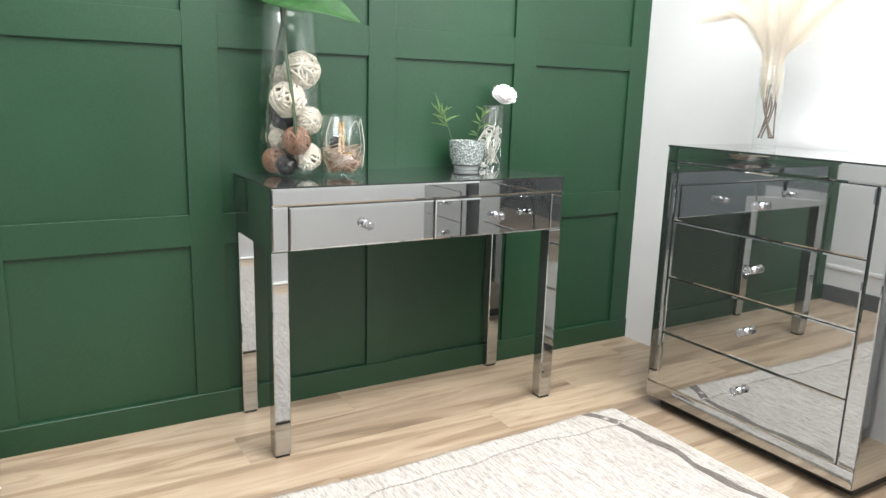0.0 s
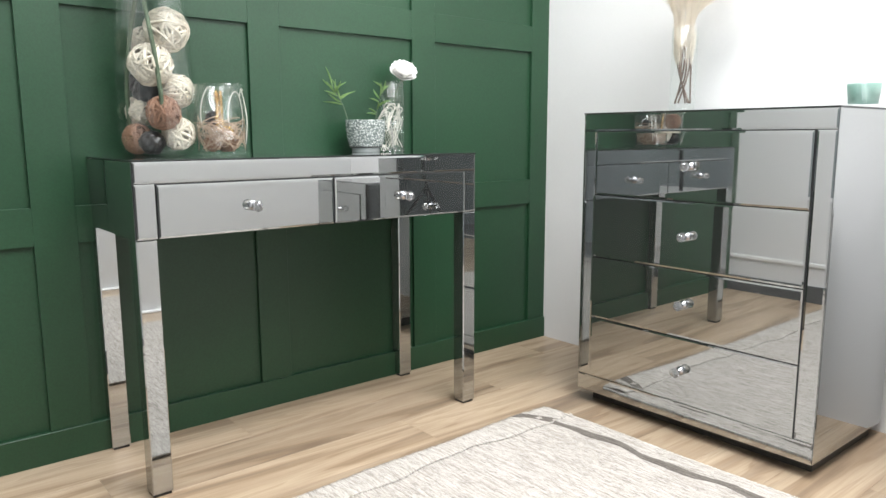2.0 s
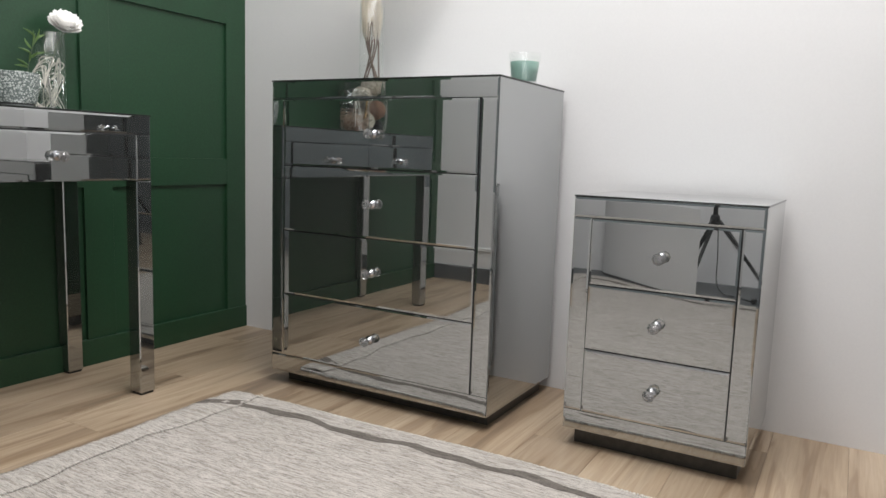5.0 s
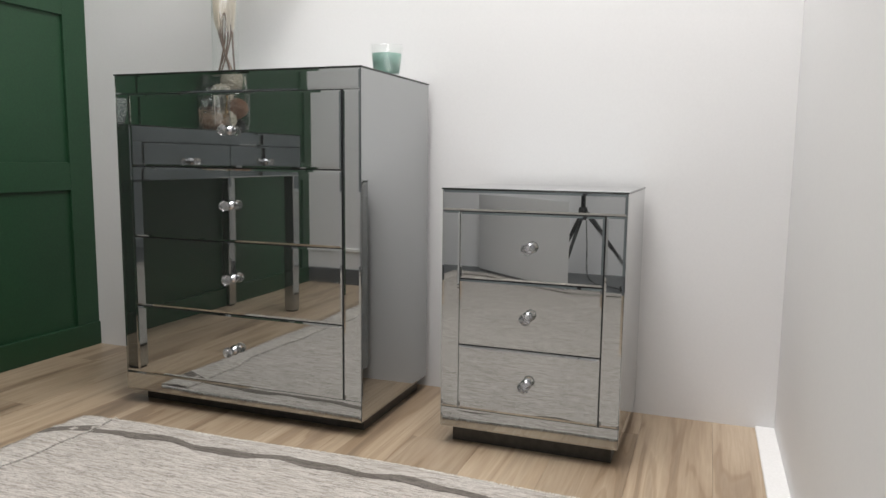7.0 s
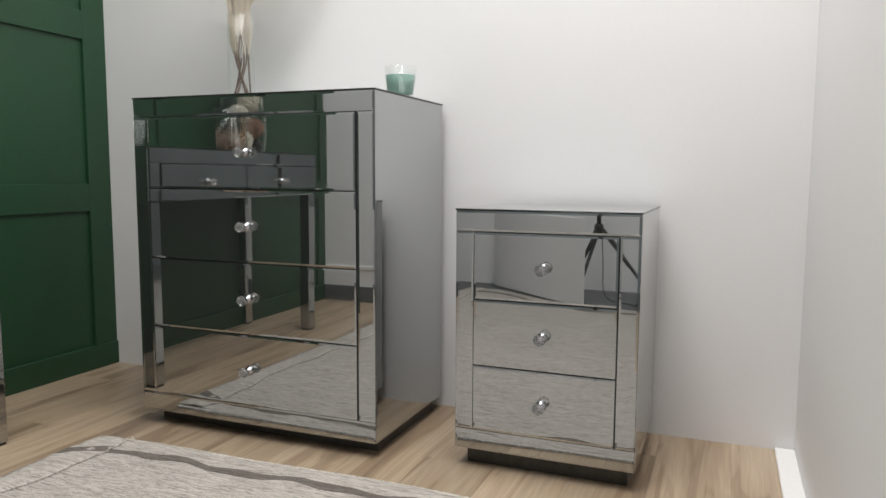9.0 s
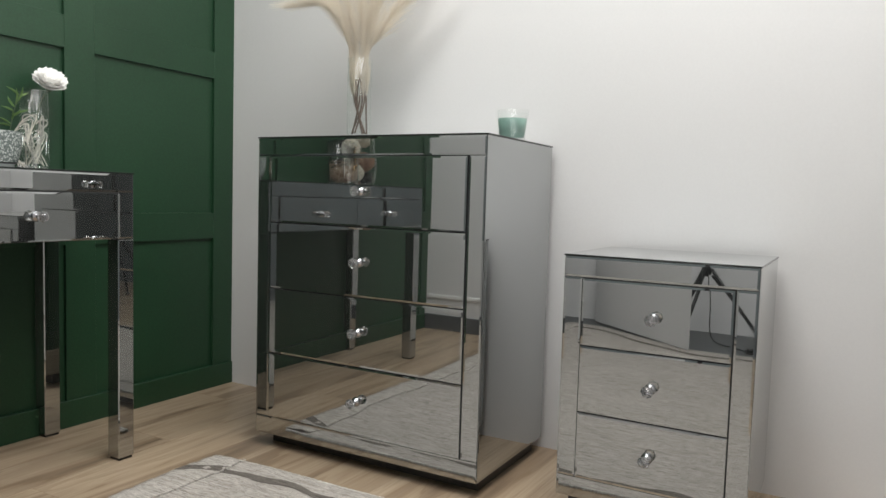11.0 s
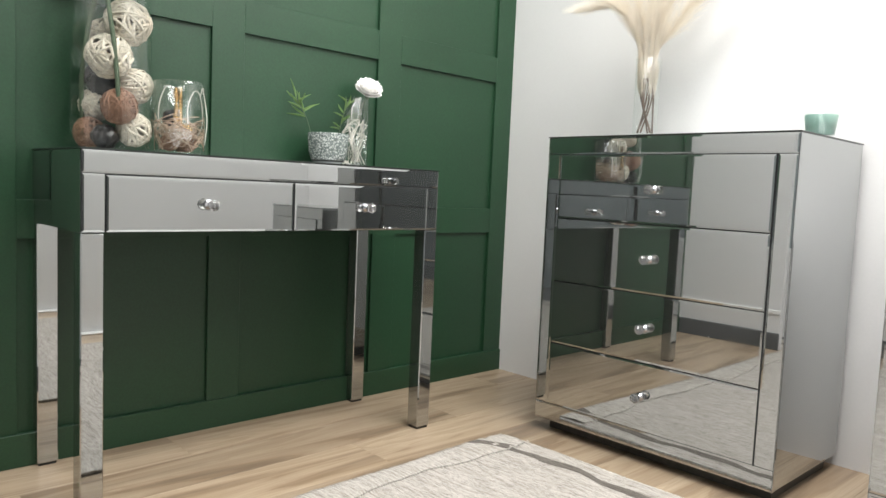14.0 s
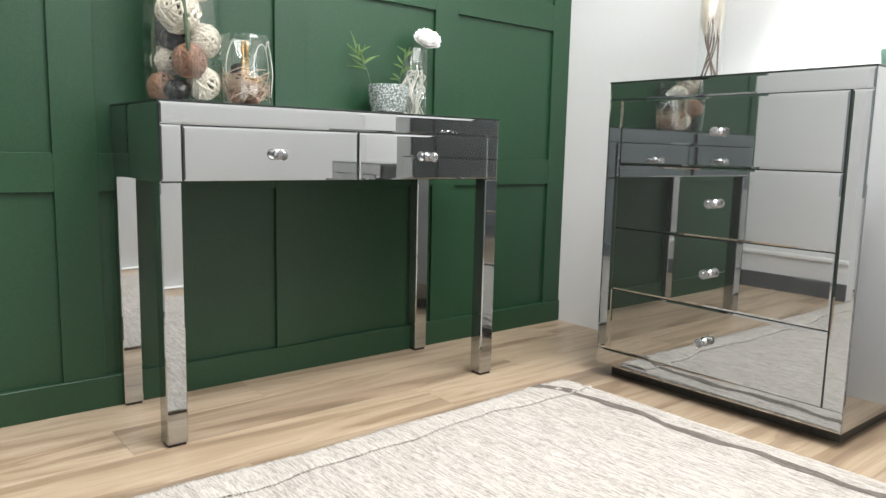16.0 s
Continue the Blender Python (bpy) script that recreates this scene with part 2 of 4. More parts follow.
def add_tube(bm, points, radius, n=6, closed=False, taper=None):
    """A round strand along points."""
    pts = [Vector(p) for p in points]
    count = len(pts)
    rings = []
    for i, p in enumerate(pts):
        a, b = pts[(i - 1) % count if closed else max(i - 1, 0)], pts[(i + 1) % count if closed else min(i + 1, count - 1)]
        t = (b - a).normalized() if (b - a).length > 1e-9 else Vector((0, 0, 1))
        u = t.cross(Vector((0.31, 0.17, 0.93))).normalized()
        v = t.cross(u)
        r = radius * (taper(i / (count - 1)) if taper else 1)
        rings.append([bm.verts.new(p + r * (math.cos(2 * math.pi * k / n) * u + math.sin(2 * math.pi * k / n) * v)) for k in range(n)])
    pairs = list(zip(rings, rings[1:])) + ([(rings[-1], rings[0])] if closed else [])
    for a, b in pairs:
        for k in range(n):
            bm.faces.new((a[k], a[(k + 1) % n], b[(k + 1) % n], b[k]))
    if not closed:
        bm.faces.new(rings[0][::-1])
        bm.faces.new(rings[-1])
    return bm


def mirror_panel(w, h, thick=0.005, edge=0.0046, drop=0.00055):
    """A bevel-edged mirror plate, lying in x-z from the origin, facing -y; its back is at y = 0."""
    bm = bmesh.new()
    e = min(edge, w * 0.3, h * 0.3)
    loops = []
    for inset, y in ((0, 0), (0, -(thick - drop)), (e, -thick)):
        loops.append([bm.verts.new((x, y, z)) for x, z in ((inset, inset), (w - inset, inset), (w - inset, h - inset), (inset, h - inset))])
    for a, b in zip(loops, loops[1:]):
        for k in range(4):
            bm.faces.new((a[k], a[(k + 1) % 4], b[(k + 1) % 4], b[k]))
    bm.faces.new(loops[2])
    bm.faces.new(loops[0][::-1])
    return bm


def placed(bm, m):
    bmesh.ops.transform(bm, matrix=m, verts=bm.verts)
    return bm


# ---- the room ----
GY, WX, RY, LX = 2.297, 2.356, -0.003, -0.085
CEILING = 2.9
WEST, PLANK_X = -0.93, -0.27


def structure(name, bm, material, label, category):
    return tagged(finish(name, bm, material), label, category, kind="structure")


def prism(outline, z0, z1):
    bm = bmesh.new()
    f = bm.faces.new([bm.verts.new((x, y, z0)) for x, y in outline])
    r = bmesh.ops.extrude_face_region(bm, geom=[f])
    for v in r["geom"]:
        if isinstance(v, bmesh.types.BMVert):
            v.co.z = z1
    bmesh.ops.recalc_face_normals(bm, faces=bm.faces)
    return bm


WXS = WX - 0.025
structure("wall_east", prism([(WX, GY + 0.14), (WXS, 0.0), (WXS, -2.7), (WXS + 0.12, -2.7), (WXS + 0.12, GY + 0.14)], 0, CEILING), WHITE, "smooth white painted wall behind the mirrored chests", "wall")
# Added wall, dark so the mirrors reflect a dim room.
structure("wall_south", box(-1.10, -2.82, 0, WXS + 0.12, -2.7, CEILING), DIM_SOUTH, "plain dark wall standing in for the dim showroom to the south", "wall")
# Added dark west side; the white split at 0.48 m follows the reflections.
structure("wall_west", box(-1.10, -2.7, 0.48, WEST, GY, CEILING), DIM_WEST, "dark wall standing in for the dim room to the west", "wall")
structure("wall_west_white", box(-1.10, 0.55, 0, WEST, GY, 0.48), WHITE, "white lower wall behind the light stand", "wall")
structure("wall_low", box(-1.10, -2.7, 0, WEST, 0.55, 0.48), DIM_WEST, "lower dark wall standing in for the dim room to the west", "wall")
# Depth behind the face is added, so its unseen side reflects pale.
structure("wall_partition", box(1.08, RY - 1.1, 0, WXS - 0.001, RY, CEILING), WHITE, "white partition wall closing the bay, with depth added behind", "wall")
structure("wall_pillar", box(LX - 0.30, 1.74, 0, LX, GY, CEILING), WHITE, "short white painted return wall beside the green panelling", "wall")
structure("wall_board", prism([(-0.235, 0.905), (-0.80, 1.585), (-0.84, 1.57), (-0.30, 0.93)], 0.012, 0.48), WHITE, "low white partition board facing the chests", "wall")
structure("ceiling", box(-1.10, -2.82, CEILING, WXS + 0.12, GY + 0.14, CEILING + 0.1), CEIL, "plain white ceiling", "ceiling")
structure("baseboard", box(LX, 1.74, 0, LX + 0.012, GY - 0.02, 0.085, bevel=0.002), GREYBASE, "dark grey skirting board along the return wall", "baseboard")
structure("trim_1", box(LX, 1.74, 0.180, LX + 0.009, GY - 0.02, 0.203, bevel=0.004), TRIM, "white moulding strip above the grey skirting", "trim")
structure("floor_grey", box(WEST, -2.7, -0.05, PLANK_X, GY, -0.001), GREYBASE, "dark grey vinyl floor beyond the planks", "floor")
structure("trim_2", box(1.08, RY, 0.0, WXS - 0.001, RY + 0.047, 0.007, bevel=0.002), TRIM, "white floor strip along the partition wall", "trim")

# Green panelled wall: a flat sheet with rails and stiles planted on it.
green = structure("wall_green", box(-1.10, GY, 0, WX, GY + 0.14, CEILING), GREEN, "dark green painted board-and-batten feature wall", "wall")
PROUD = 0.011
STILES = [(LX, -0.018), (0.476, 0.577), (1.070, 1.170), (1.667, 1.768), (2.259, WX)]
RAILS = [(0.571, 0.667), (1.166, 1.263), (1.761, 1.860), (2.356, 2.455), (2.80, CEILING)]
part("skirting_board", box(LX, GY - PROUD - 0.006, 0, WX, GY, 0.084, bevel=0.0015), GREEN, green)
for a, b in STILES:
    part("stile", box(a, GY - PROUD, 0.084, b, GY, CEILING, bevel=0.0007), GREEN, green)
for z0, z1 in RAILS:
    for (a, b), (c, d) in zip(STILES, STILES[1:]):
        part("rail", box(b, GY - PROUD + 0.0004, z0, c, GY, z1, bevel=0.0007), GREEN, green)

# ---- furniture ----
FACE = {"-y": pose(0, 0, 0), "-x": pose(0, 0, 0, 0, 0, -90), "+x": pose(0, 0, 0, 0, 0, 90), "+y": pose(0, 0, 0, 0, 0, 180)}


def knob(parent, at, m):
    """A faceted crystal knob on a chrome stem; it points along -y of m."""
    k = part("knob", lathe([(0.0, 0), (0.0122, 0), (0.0132, 0.002), (0.0118, 0.006), (0.0078, 0.010), (0.0060, 0.015), (0.0080, 0.0185), (0.0080, 0.0195), (0.0, 0.0195)], 20, m=m @ pose(*at, 90)), CHROME, parent, "chrome drawer knob with a crystal tip", smooth=True)
    bm = bmesh.new()
    add_lathe(bm, [(0.0, 0.019), (0.0080, 0.0195), (0.0136, 0.0255), (0.0142, 0.0295), (0.0105, 0.036), (0.006, 0.0390), (0.0, 0.0395)], 8, m=m @ pose(*at, 90))
    part("crystal", bm, CRYSTAL, k, "clear faceted crystal tip")


EDGE = plain("dark_glass_edge", (0.022, 0.026, 0.024), 0.2)


def mirror_top(x0, y0, z0, x1, y1, z1):
    """A mirror sheet whose ground edges are dark."""
    bm = box(x0, y0, z0, x1, y1, z1, bevel=0.0007)
    bm.normal_update()
    for f_ in bm.faces:
        f_.material_index = 0 if f_.normal.z > 0.9 else 1
    return bm


def chest(name, label, w, d, h, rows, foot, base_h, rail, stile, m, category, group, toe=(0.022, 0.055), tilts=((0.05, 0.0), (0.05, 0.0), (0.0, -0.1), (0.0, -0.28))):
    """A mirrored chest of drawers; front at y = 0 facing -y, width along x, back at y = d."""
    t = thing(name, m, label, category, group)
    part("carcass", box(0.0016, 0.0016, foot + 0.001, w - 0.0016, d, h - 0.0045), DARKBODY, t)
    part("plinth", box(toe[0], toe[1], 0, w - toe[0], d - 0.02, foot + 0.001), PLINTH, t, "recessed black plinth")
    part("top", mirror_top(-0.001, -0.001, h - 0.004, w + 0.001, d + 0.001, h), MIRROR, t, "smoked mirror top")
    g = 0.0016
    z1 = h - 0.0035
    f = Matrix.Translation((0, 0.006, 0))
    part("top_rail", placed(mirror_panel(w - 0.0044, rail - 0.005, 0.006), f @ pose(0.0022, 0, h - rail)), MIRROR, t)
    part("base_rail", placed(mirror_panel(w - 0.0044, base_h, 0.006), f @ pose(0.0022, 0, foot)), MIRROR, t)
    zs0, zs1 = foot + base_h + g, h - rail - g
    part("side_stile", placed(mirror_panel(stile - 0.0022, zs1 - zs0, 0.006), f @ pose(0.0022, 0, zs0)), MIRROR, t)
    part("side_stile", placed(mirror_panel(stile - 0.0022, zs1 - zs0, 0.006), f @ pose(w - stile, 0, zs0)), MIRROR, t)
    gap = 0.0034
    dh = (zs1 - zs0 - gap * (rows + 1) + 0.004) / rows
    for r in range(rows):
        z = zs0 + gap - 0.002 + r * (dh + gap)
        x0, x1 = stile + 0.003, w - stile - 0.003
        tilt = pose((x0 + x1) / 2, 0.0040, z, tilts[r][0], 0, tilts[r][1]) @ pose((x0 - x1) / 2, 0, 0)
        dr = part("drawer", placed(mirror_panel(x1 - x0, dh, 0.008), tilt), MIRROR, t, "bevelled smoked mirror drawer front")
        knob(dr, ((x0 + x1) / 2, -0.004, z + dh / 2), Matrix())
    for name_, px, turn in (("side_panel", 0.006, "-x"), ("side_panel", w - 0.006, "+x")):
        at = pose(px, d, foot) if turn == "-x" else pose(px, 0.0022, foot)
        part(name_, placed(mirror_panel(d - 0.0024, z1 - foot - 0.0015, 0.006), at @ FACE[turn]), MIRROR, t)
    return t


DRESSER_LABEL = "tall smoked mirror chest of four drawers with crystal knobs"
NIGHT_LABEL = "small smoked mirror bedside chest of three drawers with crystal knobs"
chest("chest_of_drawers", DRESSER_LABEL, 0.738, 0.434, 0.9087, 4, 0.0415, 0.052, 0.053, 0.048, pose(1.8805, 1.7057, 0, 0, 0, -90.11), "chest of drawers", "mirrored furniture")
chest("bedside_chest", NIGHT_LABEL, 0.428, 0.376, 0.627, 3, 0.048, 0.048, 0.052, 0.045, pose(1.9257, 0.7791, 0, 0, 0, -90.49), "bedside table", "mirrored furniture", (0.02, 0.040))


def console(m, w=1.006, d=0.3876, h=0.7915):
    t = thing("console_table", m, "smoked mirror console table with two drawers and square legs", "console table", "mirrored furniture")
    low, leg, rail = 0.6116, 0.048, 0.053
    part("carcass", box(0.0016, 0.0016, low + 0.001, w - 0.0016, d - 0.006, h - 0.0045), DARKBODY, t)
    part("top", mirror_top(-0.001, -0.001, h - 0.004, w + 0.001, d + 0.001, h), MIRROR, t, "smoked mirror table top")
    f = Matrix.Translation((0, 0.006, 0))
    g = 0.0016
    part("top_rail", placed(mirror_panel(w - 0.0044, rail - 0.005, 0.006), f @ pose(0.0022, 0, h - rail)), MIRROR, t)
    for x in (0.0022, w - leg):
        part("corner_panel", placed(mirror_panel(leg - 0.0022, h - rail - low - 2 * g, 0.006), f @ pose(x, 0, low + g)), MIRROR, t)
    x0, x1, mid = leg + 0.0026, w - leg - 0.0026, w / 2 + 0.004
    for a, b, yaw in ((x0, mid - 0.002, 0.15), (mid + 0.002, x1, -0.1)):
        dr = part("drawer", placed(mirror_panel(b - a, h - rail - low - 0.006, 0.008), pose(a, 0.0045, low + 0.002, 0.05, 0, 0.4 * yaw)), MIRROR, t, "bevelled smoked mirror drawer front")
        knob(dr, ((a + b) / 2, -0.004, low + 0.064), Matrix())
    part("side_panel", placed(mirror_panel(d - 0.008, h - 0.005 - low, 0.006), pose(0.006, d - 0.003, low) @ FACE["-x"]), MIRROR, t)
    part("side_panel", placed(mirror_panel(d - 0.008, h - 0.005 - low, 0.006), pose(w - 0.006, 0.0025, low) @ FACE["+x"]), MIRROR, t)
    for x in (0, w - leg):
        for y in (0, d - leg):
            lg = part("leg", box(x, y, 0.006, x + leg, y + leg, low - 0.0005, bevel=0.0025), MIRROR, t)
            part("foot", box(x + 0.004, y + 0.004, 0, x + leg - 0.004, y + leg - 0.004, 0.0065), BLACK, lg, "black foot pad")
    return t


console(pose(0.611, 1.919, 0, 0, 0, -0.67))

# ---- rug ----
random.seed(4)


def rug_edge(y):
    return 1.757 - 0.02 * ((y - 0.95) / 0.75) ** 2 + 0.004 * math.sin(9 * y)


RX0, RY0, RY1 = -0.66, 0.24, 1.710


def west_edge(y):
    """The far end of the rug runs askew."""
    s = min(1, max(0, (y - 0.85) / 0.75))
    return -0.29 - 0.38 * s * s * (3 - 2 * s) + 0.006 * math.sin(11 * y)


def rug_height(x, y):
    return 0.0055 + 0.0022 * (0.5 + 0.5 * math.sin(7 * x + 3 * y) * math.sin(5.3 * y - 2 * x)) + 0.0015 * noise.noise((6 * x, 6 * y, 0))


def back_edge(x):
    return RY1 + 0.006 * math.sin(4.2 * x + 1) + 0.003 * math.sin(13 * x)


def sheet(us, vs, at, thick):
    """A woven strip over a grid of parameters, with an edge of its own thickness."""
    bm = bmesh.new()
    top = [[bm.verts.new(at(u, v)) for v in vs] for u in us]
    for i in range(len(us) - 1):
        for j in range(len(vs) - 1):
            bm.faces.new((top[i][j], top[i + 1][j], top[i + 1][j + 1], top[i][j + 1]))
    r = bmesh.ops.extrude_face_region(bm, geom=bm.faces[:])
    low = [e for e in r["geom"] if isinstance(e, bmesh.types.BMVert)]
    for v in low:
        v.co.z -= thick
    bmesh.ops.recalc_face_normals(bm, faces=bm.faces)
    return bm


rug = thing("rug", pose(0, 0, 0), "pale grey flat-woven rug with a dark stripe on planks", "rug")
lin = lambda a, b, n: [a + (b - a) * k / (n - 1) for k in range(n)]


def body_at(u, v):
    y = RY0 + (back_edge(0.8) - RY0) * v
    x = west_edge(y) + (rug_edge(y) - west_edge(y)) * u
    return (x, y if v < 1 else back_edge(x) - 0.004, rug_height(x, y))


part("woven_field", sheet(lin(0, 1, 90), lin(0, 1, 70), body_at, 0.0048), RUG, rug, smooth=False)


def hem_line(x):
    return 1.618 + 0.012 * math.sin(5.5 * x + 0.6) + 0.007 * math.sin(14 * x + 2) + 0.004 * math.sin(33 * x) + 0.003 * noise.noise((55 * x, 2, 0))


def hem_at(u, v):
    x = RX0 + 0.002 + (rug_edge(1.7) - RX0 - 0.006) * u
    y = hem_line(x) + (back_edge(x) - hem_line(x)) * v
    return (x, y + 0.002 * noise.noise((60 * x, 9 * v, 1)), rug_height(x, y) + 0.0030 + 0.0035 * math.sin(math.pi * min(1, v + 0.08)) ** 0.7 + 0.0026 * noise.noise((38 * x, 4 * v, 3)) + 0.0014 * noise.noise((95 * x, 9 * v, 6)))


part("folded_hem", sheet(lin(0, 1, 320), lin(0, 1, 10), hem_at, 0.003), HEM, rug, "folded end of the rug", smooth=True)


def stripe_mid(y):
    return rug_edge(y) - 0.072 + 0.007 * math.sin(19 * y) + 0.004 * math.sin(41 * y + 1)


def stripe_at(u, v):
    y = RY0 + (hem_line(1.7) - RY0) * v
    x = stripe_mid(y) + (u - 0.5) * (0.027 + 0.006 * math.sin(27 * y) + 0.004 * noise.noise((3, 38 * y, 0))) + 0.0024 * noise.noise((0, 130 * y, 5 * u))
    return (x, y, rug_height(x, y) + 0.0012)


part("stripe", sheet(lin(0, 1, 5), lin(0, 1, 420), stripe_at, 0.001), STRIPE, rug, "dark taupe woven stripe")


def far_stripe(u, v):
    y = RY0 + (hem_line(-0.5) - RY0) * v
    x = west_edge(y) + 0.11 + 0.008 * math.sin(17 * y) + (u - 0.5) * 0.034
    return (x, y, rug_height(x, y) + 0.0012)


part("stripe", sheet(lin(0, 1, 4), lin(0, 1, 120), far_stripe, 0.001), STRIPE, rug, "dark taupe woven stripe")


def stripe_end(u, v):
    x = stripe_mid(1.63) + 0.002 - 0.055 * v + (u - 0.5) * (0.034 + 0.004 * math.sin(9 * v)) + 0.0015 * noise.noise((u, 30 * v, 4))
    y = hem_line(x) + 0.002 + (back_edge(x) - hem_line(x) - 0.004) * v
    return (x, y, rug_height(x, y) + 0.0042 + 0.0032 * math.sin(math.pi * min(1, v * 0.9 + 0.08)) ** 0.7)


part("stripe", sheet(lin(0, 1, 4), lin(0, 1, 14), stripe_end, 0.001), STRIPE, rug, "dark taupe woven stripe")

bm = bmesh.new()
for k in range(560):
    y = RY0 + (RY1 - RY0) * (k + random.random()) / 560
    x = rug_edge(y)
    L = random.uniform(0.003, 0.009)
    yy = y + random.uniform(-0.003, 0.003)
    add_tube(bm, [(x - 0.003, y, 0.006), (x + L * 0.6, (y + yy) / 2, 0.0065), (x + L, yy, 0.002)], 0.0009, 4)
for k in range(300):
    x = RX0 + (1.75 - RX0) * (k + random.random()) / 300
    y = hem_line(x)
    add_tube(bm, [(x, y + 0.003, rug_height(x, y) + 0.004), (x + random.uniform(-0.004, 0.004), y - random.uniform(0.001, 0.006), rug_height(x, y) + 0.001)], 0.0010, 4)
tagged(part("fringe", bm, FRINGE, rug, "short cotton fringe"), kind="stuff")


# ---- ceiling lights ----
def panel_light(x, y, sx, sy, watts):
    t = thing("ceiling_light", pose(x, y, CEILING), "flat light panel added on the ceiling, out of view", "ceiling light", "ceiling lights")
    part("frame", box(-sx / 2 - 0.02, -sy / 2 - 0.02, -0.012, sx / 2 + 0.02, sy / 2 + 0.02, 0, bevel=0.003), TRIM, t)
    lamp = bpy.data.lights.new("panel", "AREA")
    lamp.shape, lamp.size, lamp.size_y, lamp.energy, lamp.color = "RECTANGLE", sx, sy, watts, (0.965, 0.985, 1.0)
    ob = new("lamp", lamp)
    ob.parent = t
    ob.location = (0, 0, -0.016)


# Main panel out of view, sized and placed for soft shadows.
panel_light(1.48, 0.62, 1.50, 1.00, 67)
# Two more added as fill for the foreground, low board and left green wall.
panel_light(0.30, -0.55, 1.20, 1.00, 20)
panel_light(0.25, 1.30, 0.90, 1.20, 25)


# ---- decor materials ----
def strand_material(name, color, rough=0.7):
    """Dried cane or fibre: every strand a little lighter or darker."""
    m, nt, b = mat(name)
    geo = nt.nodes.new("ShaderNodeNewGeometry")
    n = node(nt, "ShaderNodeTexNoise", Scale=180.0, Detail=3.0)
    nt.links.new(coords(nt), n.inputs["Vector"])
    c = ramp(nt, geo.outputs["Random Per Island"], [(0.0, tuple(v * 0.78 for v in color)), (1.0, tuple(min(1, v * 1.12) for v in color))])
    c = mixed(nt, c, ramp(nt, n.outputs["Fac"], [(0.3, (0.75, 0.73, 0.7)), (0.65, (1, 1, 1))]), 0.7, "MULTIPLY")
    nt.links.new(c, b.inputs["Base Color"])
    b.inputs["Roughness"].default_value = rough
    bumped(nt, b, n.outputs["Fac"], 0.3, 0.0006)
    return m


CANE = strand_material("bleached_cane", (0.74, 0.67, 0.56))
BROWN = strand_material("brown_fibre", (0.34, 0.185, 0.12))
POD = plain("black_pod", (0.009, 0.007, 0.007), 0.32, 0, 0.5, 120.0, 1.0)
WIRE = strand_material("white_wire", (0.80, 0.77, 0.70), 0.5)
TANWIRE = strand_material("tan_reed", (0.60, 0.43, 0.32), 0.6)
GOLD = plain("gold_bead", (0.62, 0.42, 0.21), 0.25, 1.0, 0.1)
PAMPAS = strand_material("pampas_plume", (0.96, 0.91, 0.84), 0.9)
nt_ = PAMPAS.node_tree
tl_, mx_ = nt_.nodes.new("ShaderNodeBsdfTranslucent"), nt_.nodes.new("ShaderNodeMixShader")
tl_.inputs[0].default_value, mx_.inputs[0].default_value = (0.97, 0.92, 0.85, 1), 0.6
nt_.links.new(nt_.nodes["Principled BSDF"].outputs[0], mx_.inputs[1])
nt_.links.new(tl_.outputs[0], mx_.inputs[2])
nt_.links.new(mx_.outputs[0], nt_.nodes["Material Output"].inputs[0])
TWIG = strand_material("brown_twig", (0.16, 0.11, 0.085), 0.7)
PETAL = plain("white_petal", (0.92, 0.905, 0.875), 0.6, 0, 0.03, 40.0, 0.1)
WAX = plain("green_candle_wax", (0.22, 0.36, 0.31), 0.5, 0, 0.06, 30.0, 0.05)
SOIL = plain("potting_soil", (0.04, 0.028, 0.02), 0.9)
RUBBER = plain("black_rubber", (0.02, 0.02, 0.02), 0.6)


def leaf_material(name, color, vein):
    m, nt, b = mat(name)
    n = node(nt, "ShaderNodeTexNoise", Scale=35.0, Detail=4.0)
    nt.links.new(coords(nt), n.inputs["Vector"])
    nt.links.new(ramp(nt, n.outputs["Fac"], [(0.3, tuple(c * 0.7 for c in color)), (0.6, color), (0.8, vein)]), b.inputs["Base Color"])
    b.inputs["Roughness"].default_value = 0.58
    b.inputs["Specular IOR Level"].default_value = 0.3
    bumped(nt, b, n.outputs["Fac"], 0.25, 0.001)
    return m


LEAF = leaf_material("large_green_leaf", (0.024, 0.082, 0.020), (0.040, 0.115, 0.030))
PALELEAF = leaf_material("grey_green_leaf", (0.075, 0.16, 0.11), (0.15, 0.24, 0.18))
STEM = leaf_material("green_stem", (0.105, 0.14, 0.09), (0.15, 0.19, 0.125))
SPRIG = leaf_material("fresh_sprig", (0.15, 0.25, 0.085), (0.26, 0.36, 0.15))


